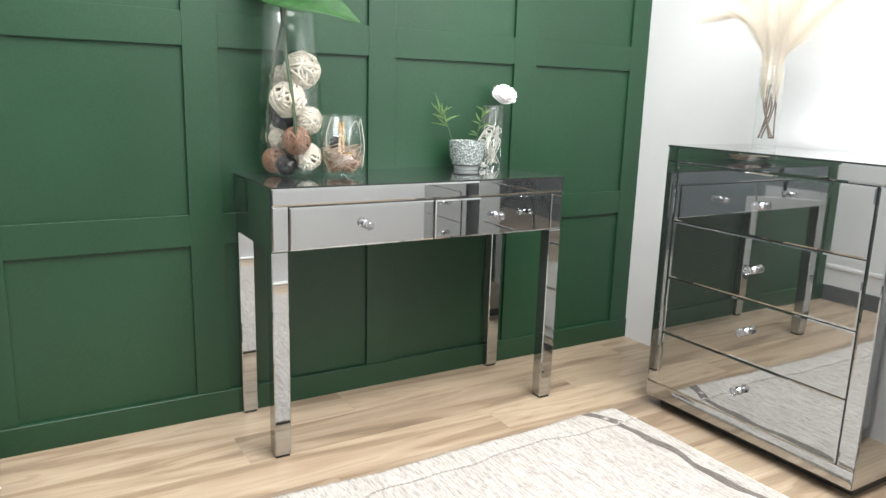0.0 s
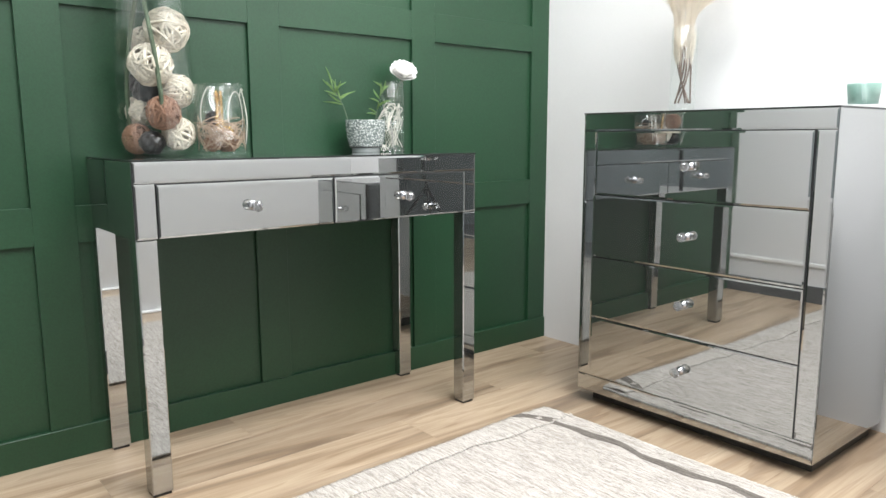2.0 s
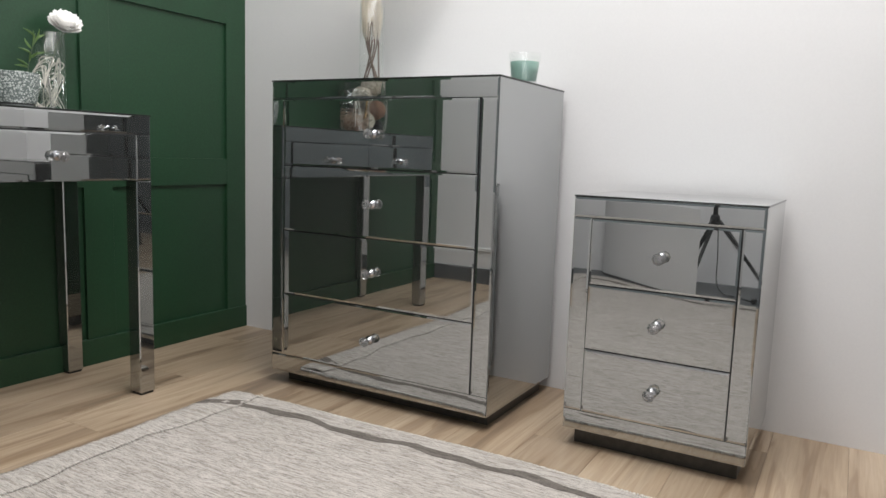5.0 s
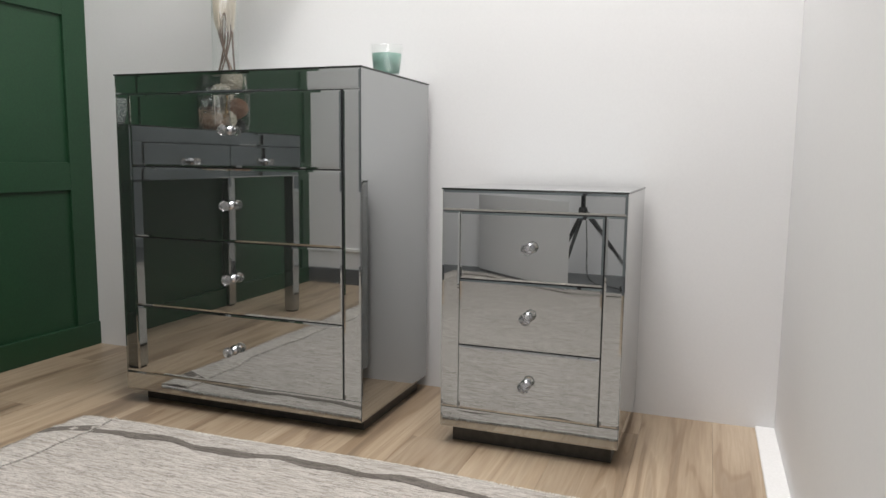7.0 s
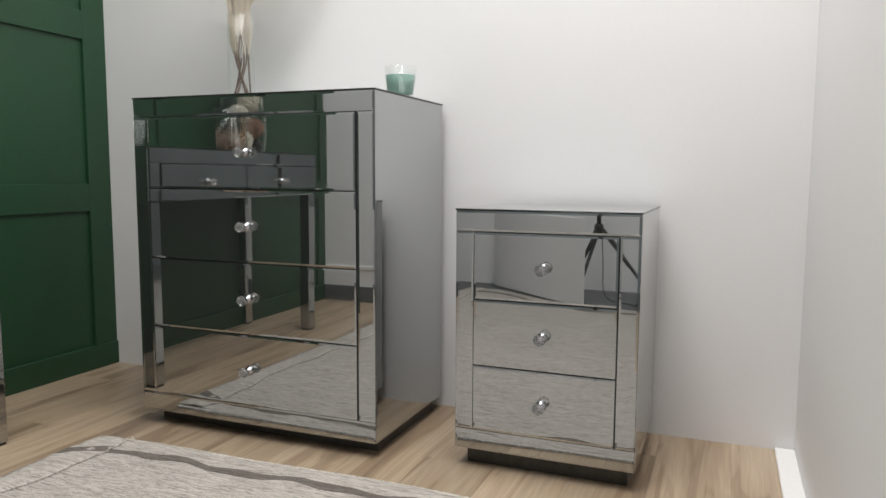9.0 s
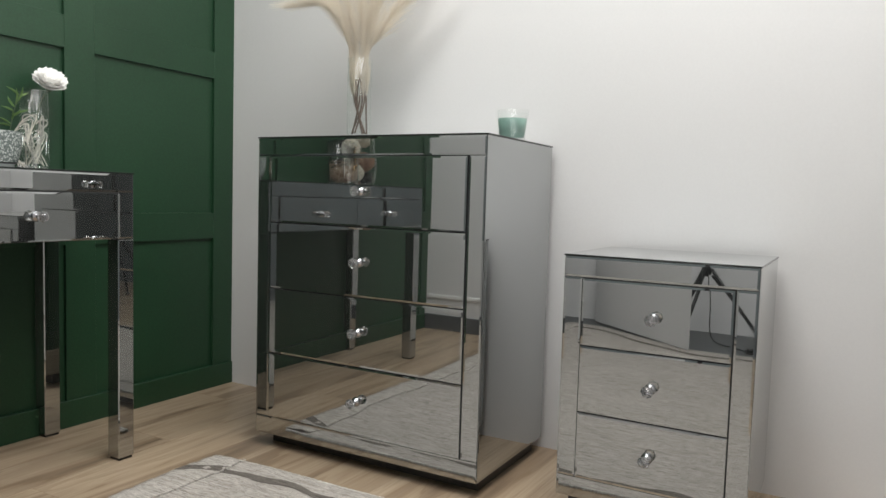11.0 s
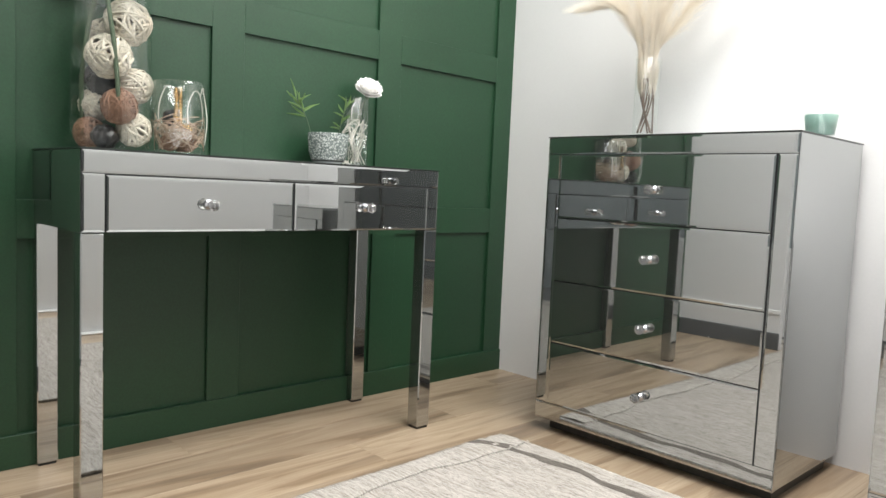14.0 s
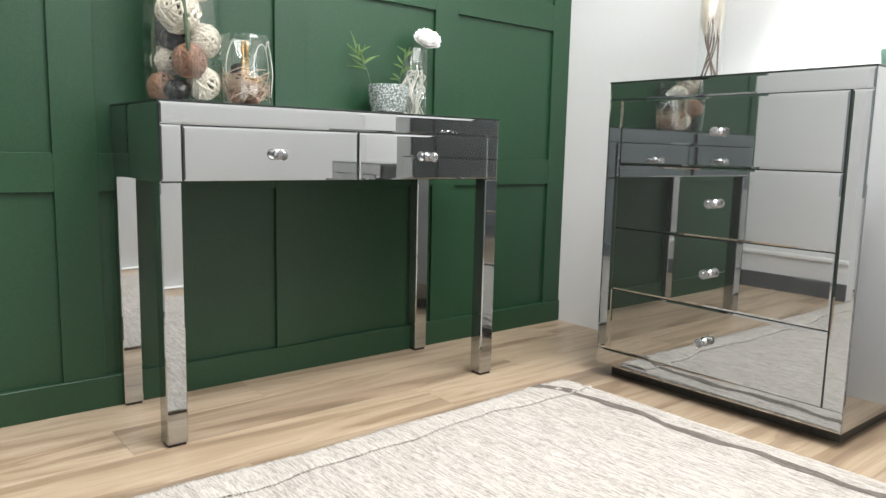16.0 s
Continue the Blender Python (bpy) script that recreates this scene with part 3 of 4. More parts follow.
def pot_material():
    """Glazed pale stoneware with an all-over dark blue-grey flower print."""
    m, nt, b = mat("printed_stoneware")
    v = node(nt, "ShaderNodeTexVoronoi", Scale=175.0)
    nt.links.new(coords(nt), v.inputs["Vector"])
    w = node(nt, "ShaderNodeTexNoise", Scale=300.0, Detail=3.0, Distortion=2.5)
    nt.links.new(coords(nt), w.inputs["Vector"])
    dots = ramp(nt, v.outputs["Distance"], [(0.0, (0.075, 0.09, 0.088)), (0.16, (0.075, 0.09, 0.088)), (0.22, (0.58, 0.61, 0.57)), (0.42, (0.58, 0.61, 0.57)), (0.50, (0.18, 0.205, 0.195))])
    vines = ramp(nt, w.outputs["Fac"], [(0.44, (1, 1, 1)), (0.49, (0.26, 0.30, 0.31)), (0.52, (0.26, 0.30, 0.31)), (0.56, (1, 1, 1))])
    nt.links.new(mixed(nt, dots, vines, 0.9, "MULTIPLY"), b.inputs["Base Color"])
    b.inputs["Roughness"].default_value = 0.22
    return m


POTMAT = pot_material()
# Shadow under the bowl put into the foot ring's grey.
SHADED_GLAZE = plain("shaded_glaze", (0.26, 0.28, 0.275), 0.25, 0, 0.05, 40.0, 0.05)


def on_sphere(rng):
    z = rng.uniform(-1, 1)
    a = rng.uniform(0, 2 * math.pi)
    s = math.sqrt(1 - z * z)
    return Vector((s * math.cos(a), s * math.sin(a), z))


def ribbon_ring(bm, axis, r, off, width, thick, rng, n=22):
    """One flat cane strip bent round a ball."""
    u = axis.orthogonal().normalized()
    v = axis.cross(u)
    rr = math.sqrt(max(r * r - off * off, 1e-8))
    ph, wob = rng.uniform(0, 6.28), rng.uniform(0.02, 0.09) * r
    rows = []
    for k in range(n):
        a = 2 * math.pi * k / n
        out = math.cos(a) * u + math.sin(a) * v
        c = out * rr + axis * (off + wob * math.sin(2 * a + ph))
        c = c.normalized() * r * (1 + 0.03 * math.sin(3 * a + ph))
        o = c.normalized()
        rows.append([bm.verts.new(c + axis * (s * width) + o * (h * thick)) for s, h in ((-1, 0), (-0.6, 1), (0.6, 1), (1, 0), (0.6, -1), (-0.6, -1))])
    for k in range(n):
        p, q = rows[k], rows[(k + 1) % n]
        for j in range(6):
            bm.faces.new((p[j], p[(j + 1) % 6], q[(j + 1) % 6], q[j]))


def cane_ball(name, at, r, material, count, width, thick, label, seed):
    rng = random.Random(seed)
    bm = bmesh.new()
    for k in range(count):
        ribbon_ring(bm, on_sphere(rng), r * rng.uniform(0.90, 1.0), r * rng.uniform(-0.62, 0.62), width, thick, rng)
    ob = finish(name, bm, material, smooth=True)
    ob.location = at
    return tagged(ob, label, "decorative ball", "balls in the tall vase")


def pod(at, r, seed):
    bm = bmesh.new()
    bmesh.ops.create_icosphere(bm, subdivisions=4, radius=r)
    for v in bm.verts:
        d = v.co.normalized()
        v.co *= 1 + 0.20 * noise.noise(d * 2.2 + Vector((seed, 0, 0))) + 0.13 * noise.noise(d * 6 + Vector((0, seed, 0))) - 0.07 * abs(noise.noise(d * 13 + Vector((0, 0, seed))))
    ob = finish("dried_pod", bm, POD, smooth=True)
    ob.location = at
    return tagged(ob, "shrivelled black dried seed pod in the glass vase", "dried pod", "balls in the tall vase")


TOP = 0.7917
VX, VY = 0.765, 2.186
VR, VD = Vector((0.756, -0.655, 0)), Vector((0.655, 0.756, 0))


def glass_vessel(name, at, outer, label, category, wall=0.003, base=0.012, n=48):
    """An open glass vessel with a thick base, from its outer profile."""
    t = thing(name, pose(*at), label, category)
    inner = [(max(r - wall, 0.001), z) for r, z in reversed(outer) if z > base]
    up = [p for p in outer if p[1] > base]
    r0 = up[0][0]
    part("body", lathe([(r0 - 0.001, base + 0.0005)] + up + [(up[-1][0] - wall / 2, up[-1][1] + 0.0015)] + inner + [(r0 - wall, base + 0.0005)], n), GLASS, t, smooth=True)
    low = [p for p in outer if p[1] <= base]
    part("base", lathe([(0, 0)] + low + [(r0 - 0.001, base), (0, base)], n), GLASS, t, "thick glass base", smooth=True)
    return t


glass_vessel("tall_glass_vase", (VX, VY, TOP), [(0.060, 0.0), (0.078, 0.006), (0.089, 0.022), (0.095, 0.05), (0.097, 0.09), (0.096, 0.17), (0.091, 0.28), (0.085, 0.38), (0.080, 0.49)], "tall clear glass vase filled with woven cane balls", "vase", 0.0035, 0.016)


def in_vase(cx, cy, depth):
    return Vector((VX, VY, TOP + 0.004)) + VR * ((cx - 245) * 0.00047) + VD * depth + Vector((0, 0, (765 - cy) * 0.00049))


BALL = "round ball woven from bleached cane strips"
for seed, (cx, cy, depth, r, n, w) in enumerate(((322, 128, 0.0, 0.055, 34, 0.0031), (165, 185, 0.036, 0.041, 26, 0.0026), (255, 308, -0.034, 0.053, 30, 0.0034), (340, 432, 0.020, 0.044, 26, 0.0028), (140, 535, 0.020, 0.040, 24, 0.0028), (350, 655, 0.010, 0.042, 24, 0.0032))):
    cane_ball("cane_ball", in_vase(cx, cy, depth), r, CANE, int(n * 1.7), w, 0.0010, BALL, seed + 1)
cane_ball("fibre_ball", in_vase(312, 550, -0.040), 0.043, BROWN, 64, 0.0013, 0.0009, "round ball wound from thin brown fibre", 7)
cane_ball("fibre_ball", in_vase(140, 682, -0.014), 0.038, BROWN, 56, 0.0013, 0.0009, "round ball wound from thin brown fibre", 8)
pod(in_vase(190, 440, 0.018), 0.040, 3.0)
pod(in_vase(245, 700, -0.045), 0.030, 7.0)
pod(in_vase(85, 385, 0.045), 0.022, 9.0)


def blade(bm, base, tip, side, width, sag, fold=0.25, n=14, wavy=0.0):
    """A leaf blade from base to tip: pointed, folded along its midrib, sagging in the middle."""
    base, tip, side = Vector(base), Vector(tip), Vector(side).normalized()
    up = (tip - base).cross(side).normalized()
    if up.z < 0:
        up = -up
    rows = []
    for k in range(n + 1):
        s = k / n
        w = width * math.sin(math.pi * (0.04 + 0.96 * s) ** 0.75) ** 0.85 if 0 < s < 1 else 0.0004
        c = base.lerp(tip, s) + up * (sag * math.sin(math.pi * s))
        ripple = wavy * math.sin(9 * s + 1)
        rows.append([bm.verts.new(c + side * (w * q) + up * (abs(q) * w * fold + (ripple if abs(q) == 1 else 0))) for q in (-1, -0.5, 0, 0.5, 1)])
    for a, b in zip(rows, rows[1:]):
        for j in range(4):
            bm.faces.new((a[j], a[j + 1], b[j + 1], b[j]))


def thicken(bm, t):
    bmesh.ops.recalc_face_normals(bm, faces=bm.faces)
    bmesh.ops.solidify(bm, geom=bm.faces[:], thickness=t)
    return bm


def arc(points, n=16):
    """A smooth line through a few points."""
    ps = [Vector(p) for p in points]
    ps = [2 * ps[0] - ps[1]] + ps + [2 * ps[-1] - ps[-2]]
    out = []
    for i in range(1, len(ps) - 2):
        p0, p1, p2, p3 = ps[i - 1 : i + 3]
        for k in range(n):
            t = k / n
            out.append(0.5 * (2 * p1 + (p2 - p0) * t + (2 * p0 - 5 * p1 + 4 * p2 - p3) * t * t + (3 * p1 - p0 - 3 * p2 + p3) * t ** 3))
    out.append(ps[-2])
    return out


spray = thing("leaf_spray", pose(VX, VY, TOP), "large green leaves on long stems in the tall vase", "plant")
sp = lambda right, depth, z: VR * right + VD * depth + Vector((0, 0, z))
part("stem", add_tube(bmesh.new(), arc([sp(-0.072, 0.0, 0.05), sp(-0.065, -0.02, 0.18), sp(-0.045, -0.02, 0.32), sp(-0.015, 0.0, 0.47), sp(0.01, 0.01, 0.56)]), 0.0055, 8), STEM, spray, smooth=True)
part("stem", add_tube(bmesh.new(), arc([sp(0.043, -0.070, 0.12), sp(0.034, -0.074, 0.24), sp(0.016, -0.072, 0.36), sp(0.0, -0.056, 0.46), sp(-0.03, 0.0, 0.56)]), 0.0055, 8), STEM, spray, smooth=True)
bm = bmesh.new()
blade(bm, sp(-0.085, -0.03, 0.525), sp(0.235, -0.05, 0.447), VD * 0.75 + Vector((0, 0, 0.8)), 0.066, 0.030, 0.3, wavy=0.004)
part("leaf", thicken(bm, 0.0008), LEAF, spray, "broad deep green leaf", smooth=True)
bm = bmesh.new()
blade(bm, sp(0.0, 0.0, 0.55), sp(0.09, -0.14, 0.60), VR + Vector((0, 0, 0.4)), 0.055, 0.03, 0.3, wavy=0.004)
part("leaf", thicken(bm, 0.0008), LEAF, spray, smooth=True)
bm = bmesh.new()
blade(bm, sp(-0.03, 0.0, 0.545), sp(-0.36, -0.06, 0.480), VD + Vector((0, 0, -0.7)), 0.085, 0.025, 0.25, wavy=0.005)
part("leaf", thicken(bm, 0.0008), PALELEAF, spray, "broad grey-green leaf", smooth=True)
bm = bmesh.new()
blade(bm, sp(-0.02, 0.02, 0.57), sp(-0.16, 0.12, 0.68), VR + Vector((0, 0, 0.6)), 0.06, 0.03, 0.25, wavy=0.004)
part("leaf", thicken(bm, 0.0008), LEAF, spray, smooth=True)

# Short glass cylinder with fibre, reed loops and a bead chain.
CX, CY = 0.915, 2.140
glass_vessel("glass_cylinder", (CX, CY, TOP), [(0.0615, 0.0), (0.0653, 0.003), (0.066, 0.01), (0.066, 0.184)], "short clear glass cylinder holding dried fibres and beads", "vase", 0.0028, 0.0095)
rng = random.Random(21)


def wander(r0, r1, z0, z1, turns, n, jitter, tall=0.0):
    """A loose coil inside a cylinder."""
    ph = rng.uniform(0, 6.28)
    pts = []
    for k in range(n):
        a = ph + turns * 2 * math.pi * k / (n - 1)
        r = rng.uniform(r0, r1)
        pts.append((r * math.cos(a), r * math.sin(a), rng.uniform(z0, z1) + tall * math.sin(math.pi * k / (n - 1)) + rng.uniform(-jitter, jitter)))
    return arc(pts, 6)


bm = bmesh.new()
for k in range(26):
    add_tube(bm, wander(0.018, 0.056, 0.014, 0.085, rng.uniform(0.8, 1.9), 8, 0.006), 0.0008, 5)
# Longer curls fan out against the glass.
for k in range(34):
    a0 = rng.uniform(0, 6.28)
    z0_, z2_ = rng.uniform(0.012, 0.03), rng.uniform(0.05, 0.105)
    span_ = rng.choice((-1, 1)) * rng.uniform(1.2, 2.4)
    pts = []
    for q in range(5):
        s_ = q / 4
        pts.append((0.060 * math.cos(a0 + span_ * s_), 0.060 * math.sin(a0 + span_ * s_), z0_ + (z2_ - z0_) * math.sin(1.75 * s_) + 0.004 * rng.uniform(-1, 1)))
    add_tube(bm, arc(pts, 6), 0.0012, 5)
nest = finish("reed_nest", bm, TANWIRE, smooth=True)
nest.location = (CX, CY, TOP)
tagged(nest, "loose nest of tan reed curls in the glass cylinder", "dried reeds")
for k, (a, r_, q) in enumerate(((0.9, 0.024, 0.024), (3.2, 0.026, 0.023), (5.2, 0.022, 0.026))):
    cane_ball("fibre_ball", (CX + r_ * math.cos(a), CY + r_ * math.sin(a), TOP + 0.010 + q), q, BROWN, 44, 0.0008, 0.0006, "small round ball wound from brown fibre", 30 + k)
pod((CX - 0.012, CY + 0.022, TOP + 0.095), 0.022, 5.0)
bm = bmesh.new()
add_tube(bm, arc([VR * -0.045 + Vector((0, 0, 0.03)), VR * -0.050 - VD * 0.01 + Vector((0, 0, 0.12)), VR * -0.03 + Vector((0, 0, 0.178)), VR * 0.0 - VD * 0.02 + Vector((0, 0, 0.12)), VR * 0.02 - VD * 0.03 + Vector((0, 0, 0.055))]), 0.0011, 6)
add_tube(bm, arc([VR * 0.030 - VD * 0.02 + Vector((0, 0, 0.05)), VR * 0.026 - VD * 0.02 + Vector((0, 0, 0.12)), VR * 0.036 + Vector((0, 0, 0.165)), VR * 0.052 + Vector((0, 0, 0.15)), VR * 0.054 + VD * 0.01 + Vector((0, 0, 0.08)), VR * 0.03 + Vector((0, 0, 0.03))]), 0.0012, 6)
add_tube(bm, arc([VR * 0.057 + Vector((0, 0, 0.172)), VR * 0.0635 + Vector((0, 0, 0.14)), VR * 0.069 + Vector((0, 0, 0.09)), VR * 0.064 + Vector((0, 0, 0.03))]), 0.0012, 6)
add_tube(bm, arc([VR * 0.052 + Vector((0, 0, 0.155)), VR * 0.056 + Vector((0, 0, 0.174)), VR * 0.0615 + Vector((0, 0, 0.170))]), 0.0012, 6)
loops = finish("reed_loops", bm, WIRE, smooth=True)
loops.location = (CX, CY, TOP)
tagged(loops, "cream reed loops curling in the glass cylinder", "dried reeds")


def bead_chain(paths, at):
    t = thing("bead_chain", pose(*at), "gold bead chain hanging into the glass cylinder", "bead chain")
    me = None
    for path in paths:
        pts = arc(path, 40)
        run, last = 0.0, pts[0]
        for p in pts:
            run += (p - last).length
            last = p
            if run > 0.0090:
                run = 0.0
                if me is None:
                    b0 = part("bead", lathe([(0, -0.0052), (0.0037, -0.0037), (0.0052, 0), (0.0037, 0.0037), (0, 0.0052)], 10), GOLD, t, smooth=True)
                    me = b0.data
                    b0.location = p
                else:
                    b = new("bead", me)
                    b.parent = t
                    b.location = p
                    b.scale = (1, 1, 1) if rng.random() < 0.7 else (1.35, 1.35, 1.35)
    return t


bead_chain([[VR * -0.008 - VD * 0.055 + Vector((0, 0, 0.172)), VR * -0.007 - VD * 0.05 + Vector((0, 0, 0.12)), VR * -0.012 - VD * 0.045 + Vector((0, 0, 0.075)), VR * 0.004 - VD * 0.045 + Vector((0, 0, 0.066))],
            [VR * 0.004 - VD * 0.055 + Vector((0, 0, 0.172)), VR * 0.003 - VD * 0.05 + Vector((0, 0, 0.12)), VR * 0.004 - VD * 0.046 + Vector((0, 0, 0.078)), VR * 0.022 - VD * 0.042 + Vector((0, 0, 0.07)), VR * 0.026 - VD * 0.036 + Vector((0, 0, 0.064))],
            [VR * -0.006 - VD * 0.053 + Vector((0, 0, 0.10)), VR * -0.006 - VD * 0.05 + Vector((0, 0, 0.072))]], (CX + VR.x * 0.015, CY + VR.y * 0.015, TOP))

# Printed pot with two sprigs.
PX, PY = 1.412, 2.198
lathe_scaled = lambda k, prof, n: lathe([(r * k, z * k) for r, z in prof], n)
potm = thing("plant_pot", pose(PX, PY, TOP), "pale stoneware pot with a dark flower print", "plant pot")
part("bowl", lathe_scaled(1.04, [(0.0, 0.014), (0.045, 0.014), (0.0500, 0.019), (0.0565, 0.040), (0.0598, 0.068), (0.0612, 0.094), (0.0605, 0.0965), (0.0575, 0.0965), (0.0565, 0.092), (0.053, 0.05), (0.0, 0.045)], 48), POTMAT, potm, smooth=True)
part("foot_ring", lathe_scaled(1.04, [(0.0, 0.0), (0.041, 0.0), (0.043, 0.003), (0.042, 0.010), (0.045, 0.0145), (0.0, 0.0145)], 48), SHADED_GLAZE, potm, "plain glazed foot ring, darkened as if in shadow", smooth=True)
part("band", lathe_scaled(1.04, [(0.0440, 0.0135), (0.0468, 0.0140), (0.0492, 0.0172), (0.0480, 0.0176), (0.0440, 0.0160)], 48), RUBBER, potm, "dark line round the foot", smooth=True)
part("soil", lathe_scaled(1.04, [(0.0, 0.080), (0.03, 0.082), (0.0545, 0.079), (0.0545, 0.07), (0.0, 0.07)], 32), SOIL, potm)


def sprig(at, lean, height, leaves, seed, spread, first):
    t = thing("sprig", pose(*at), "thin green sprig with narrow pointed leaves", "plant", "sprigs in the pot")
    r_ = random.Random(seed)
    path = arc([Vector((0, 0, 0)), lean * 0.35 + Vector((0, 0, height * 0.5)), lean + Vector((0, 0, height))], 12)
    part("stem", add_tube(bmesh.new(), path, 0.0015, 6, taper=lambda s: 1 - 0.5 * s), STEM, t, smooth=True)
    for k in range(leaves):
        s = first + (1 - first) * k / (leaves - 1)
        p = path[int(s * (len(path) - 1))]
        fan = (k % 5 - 2) / 2.0
        lift = 0.15 + 1.3 * (s - first) / (1 - first) * (1 - 0.55 * abs(fan))
        d = (VR * (fan + r_.uniform(-0.15, 0.15)) + VD * r_.uniform(-0.6, 0.6) + Vector((0, 0, lift))).normalized()
        L = spread * r_.uniform(0.65, 1.15)
        bm = bmesh.new()
        blade(bm, p, p + d * L, d.cross(VD).normalized() + VD * 0.3, 0.0031, 0.005, 0.3, 7)
        part("leaf", thicken(bm, 0.0004), SPRIG, t, smooth=True)
    return t


sprig((PX - 0.048, PY + 0.018, TOP + 0.083), VR * -0.052 + VD * 0.01, 0.120, 12, 5, 0.064, 0.55)
sprig((PX + 0.034, PY - 0.004, TOP + 0.083), VR * 0.026, 0.118, 11, 9, 0.046, 0.30)

# Slim glass tube with white wire curls and a white flower.
TX, TY = 1.530, 2.215
glass_vessel("slim_glass_vase", (TX, TY, TOP), [(0.036, 0.0), (0.0382, 0.003), (0.039, 0.0101), (0.039, 0.222)], "slim clear glass cylinder vase with white wire curls", "vase", 0.0025, 0.010)
rng = random.Random(5)
bm = bmesh.new()
for k in range(8):
    a, b_ = rng.uniform(0, 6.28), rng.uniform(0, 6.28)
    top = rng.uniform(0.10, 0.155)
    rr = 0.031
    p = [(rr * math.cos(a), rr * math.sin(a), 0.014), (0.6 * rr * math.cos(a + 1), 0.6 * rr * math.sin(a + 1), top * 0.5), (rr * math.cos(b_), rr * math.sin(b_), top * 0.93),
         (0.7 * rr * math.cos(b_ + 0.9), 0.7 * rr * math.sin(b_ + 0.9), top), (rr * math.cos(b_ + 2), rr * math.sin(b_ + 2), top * 0.7), (0.5 * rr * math.cos(a + 3), 0.5 * rr * math.sin(a + 3), 0.02)]
    add_tube(bm, arc(p, 10), 0.0016, 6)
for k in range(5):
    z1_, out_ = 0.150 - 0.012 * k, 0.030 + 0.006 * k
    p = [VR * 0.02 + Vector((0, 0, 0.016)), VR * -0.01 - VD * 0.040 + Vector((0, 0, 0.07)), VR * (0.012 - 0.01 * k) - VD * 0.043 + Vector((0, 0, z1_)), VR * -out_ - VD * 0.036 + Vector((0, 0, z1_ * 0.85)), VR * (-out_ - 0.012) - VD * 0.030 + Vector((0, 0, z1_ * 0.5)), VR * (-0.035 + 0.008 * k) - VD * 0.03 + Vector((0, 0, 0.004))]
    add_tube(bm, arc(p, 10), 0.0013, 6)
curls = finish("wire_curls", bm, WIRE, smooth=True)
curls.location = (TX, TY, TOP)
tagged(curls, "tangle of white wire curls in the slim vase", "wire decoration")

flower = thing("flower", pose(TX, TY, TOP), "single white carnation-like flower standing in the slim vase", "flower")
FC = Vector((0.056, 0.020, 0.248))
part("stem", add_tube(bmesh.new(), arc([(-0.012, -0.01, 0.012), (0.0, 0.0, 0.12), (0.024, 0.008, 0.195), FC - Vector((0, 0, 0.012))]), 0.0018, 6), STEM, flower, smooth=True)
part("calyx", lathe([(0, -0.022), (0.006, -0.018), (0.010, -0.004), (0.016, 0.004), (0.0, 0.006)], 14, centre=FC), STEM, flower, smooth=True)
rng = random.Random(77)
axis_turn = Vector((0, 0, 1)).rotation_difference((VR * 0.30 - VD * 0.62 + Vector((0, 0, 0.75))).normalized()).to_matrix()
for ring_, (cnt, L, lift) in enumerate(((15, 0.042, 0.10), (14, 0.041, 0.35), (13, 0.038, 0.70), (12, 0.034, 1.15), (9, 0.029, 1.9), (7, 0.024, 3.2))):
    for k in range(cnt):
        a = 2 * math.pi * (k + 0.5 * ring_) / cnt + rng.uniform(-0.15, 0.15)
        out = Vector((math.cos(a), math.sin(a), lift)).normalized()
        side = Vector((-math.sin(a), math.cos(a), 0))
        bm = bmesh.new()
        rows = []
        for i in range(6):
            s = i / 5
            w = L * (0.12 + 0.46 * math.sin(math.pi * (0.1 + 0.55 * s)))
            c = out * (L * s) + Vector((0, 0, 0.25 * L * s * s))
            rows.append([bm.verts.new(axis_turn @ (c + side * (w * q) + Vector((0, 0, 1)) * (0.12 * L * q * q + (0.0022 * math.sin(17 * q + 5 * a + ring_) * s))) + FC) for q in (-1, -0.6, -0.2, 0.2, 0.6, 1)])
        for p, q in zip(rows, rows[1:]):
            for j in range(5):
                bm.faces.new((p[j], p[j + 1], q[j + 1], q[j]))
        part("petal", thicken(bm, 0.0005), PETAL, flower, smooth=True)

# Faceted glass beads lying by the pot.
rng = random.Random(3)
for k in range(4):
    bm = bmesh.new()
    bmesh.ops.create_icosphere(bm, subdivisions=1, radius=rng.uniform(0.005, 0.009))
    ob = finish("glass_bead", bm, CRYSTAL)
    lo = min(v.co.z for v in ob.data.vertices)
    at = Vector((PX + 0.045, PY - 0.045, TOP)) + VR * (k * 0.019 - 0.006) + VD * rng.uniform(-0.02, 0.012)
    ob.location = (at.x, at.y, TOP - lo + 0.0003)
    tagged(ob, "small faceted clear glass bead on the mirror top", "glass bead", "glass beads by the pot")

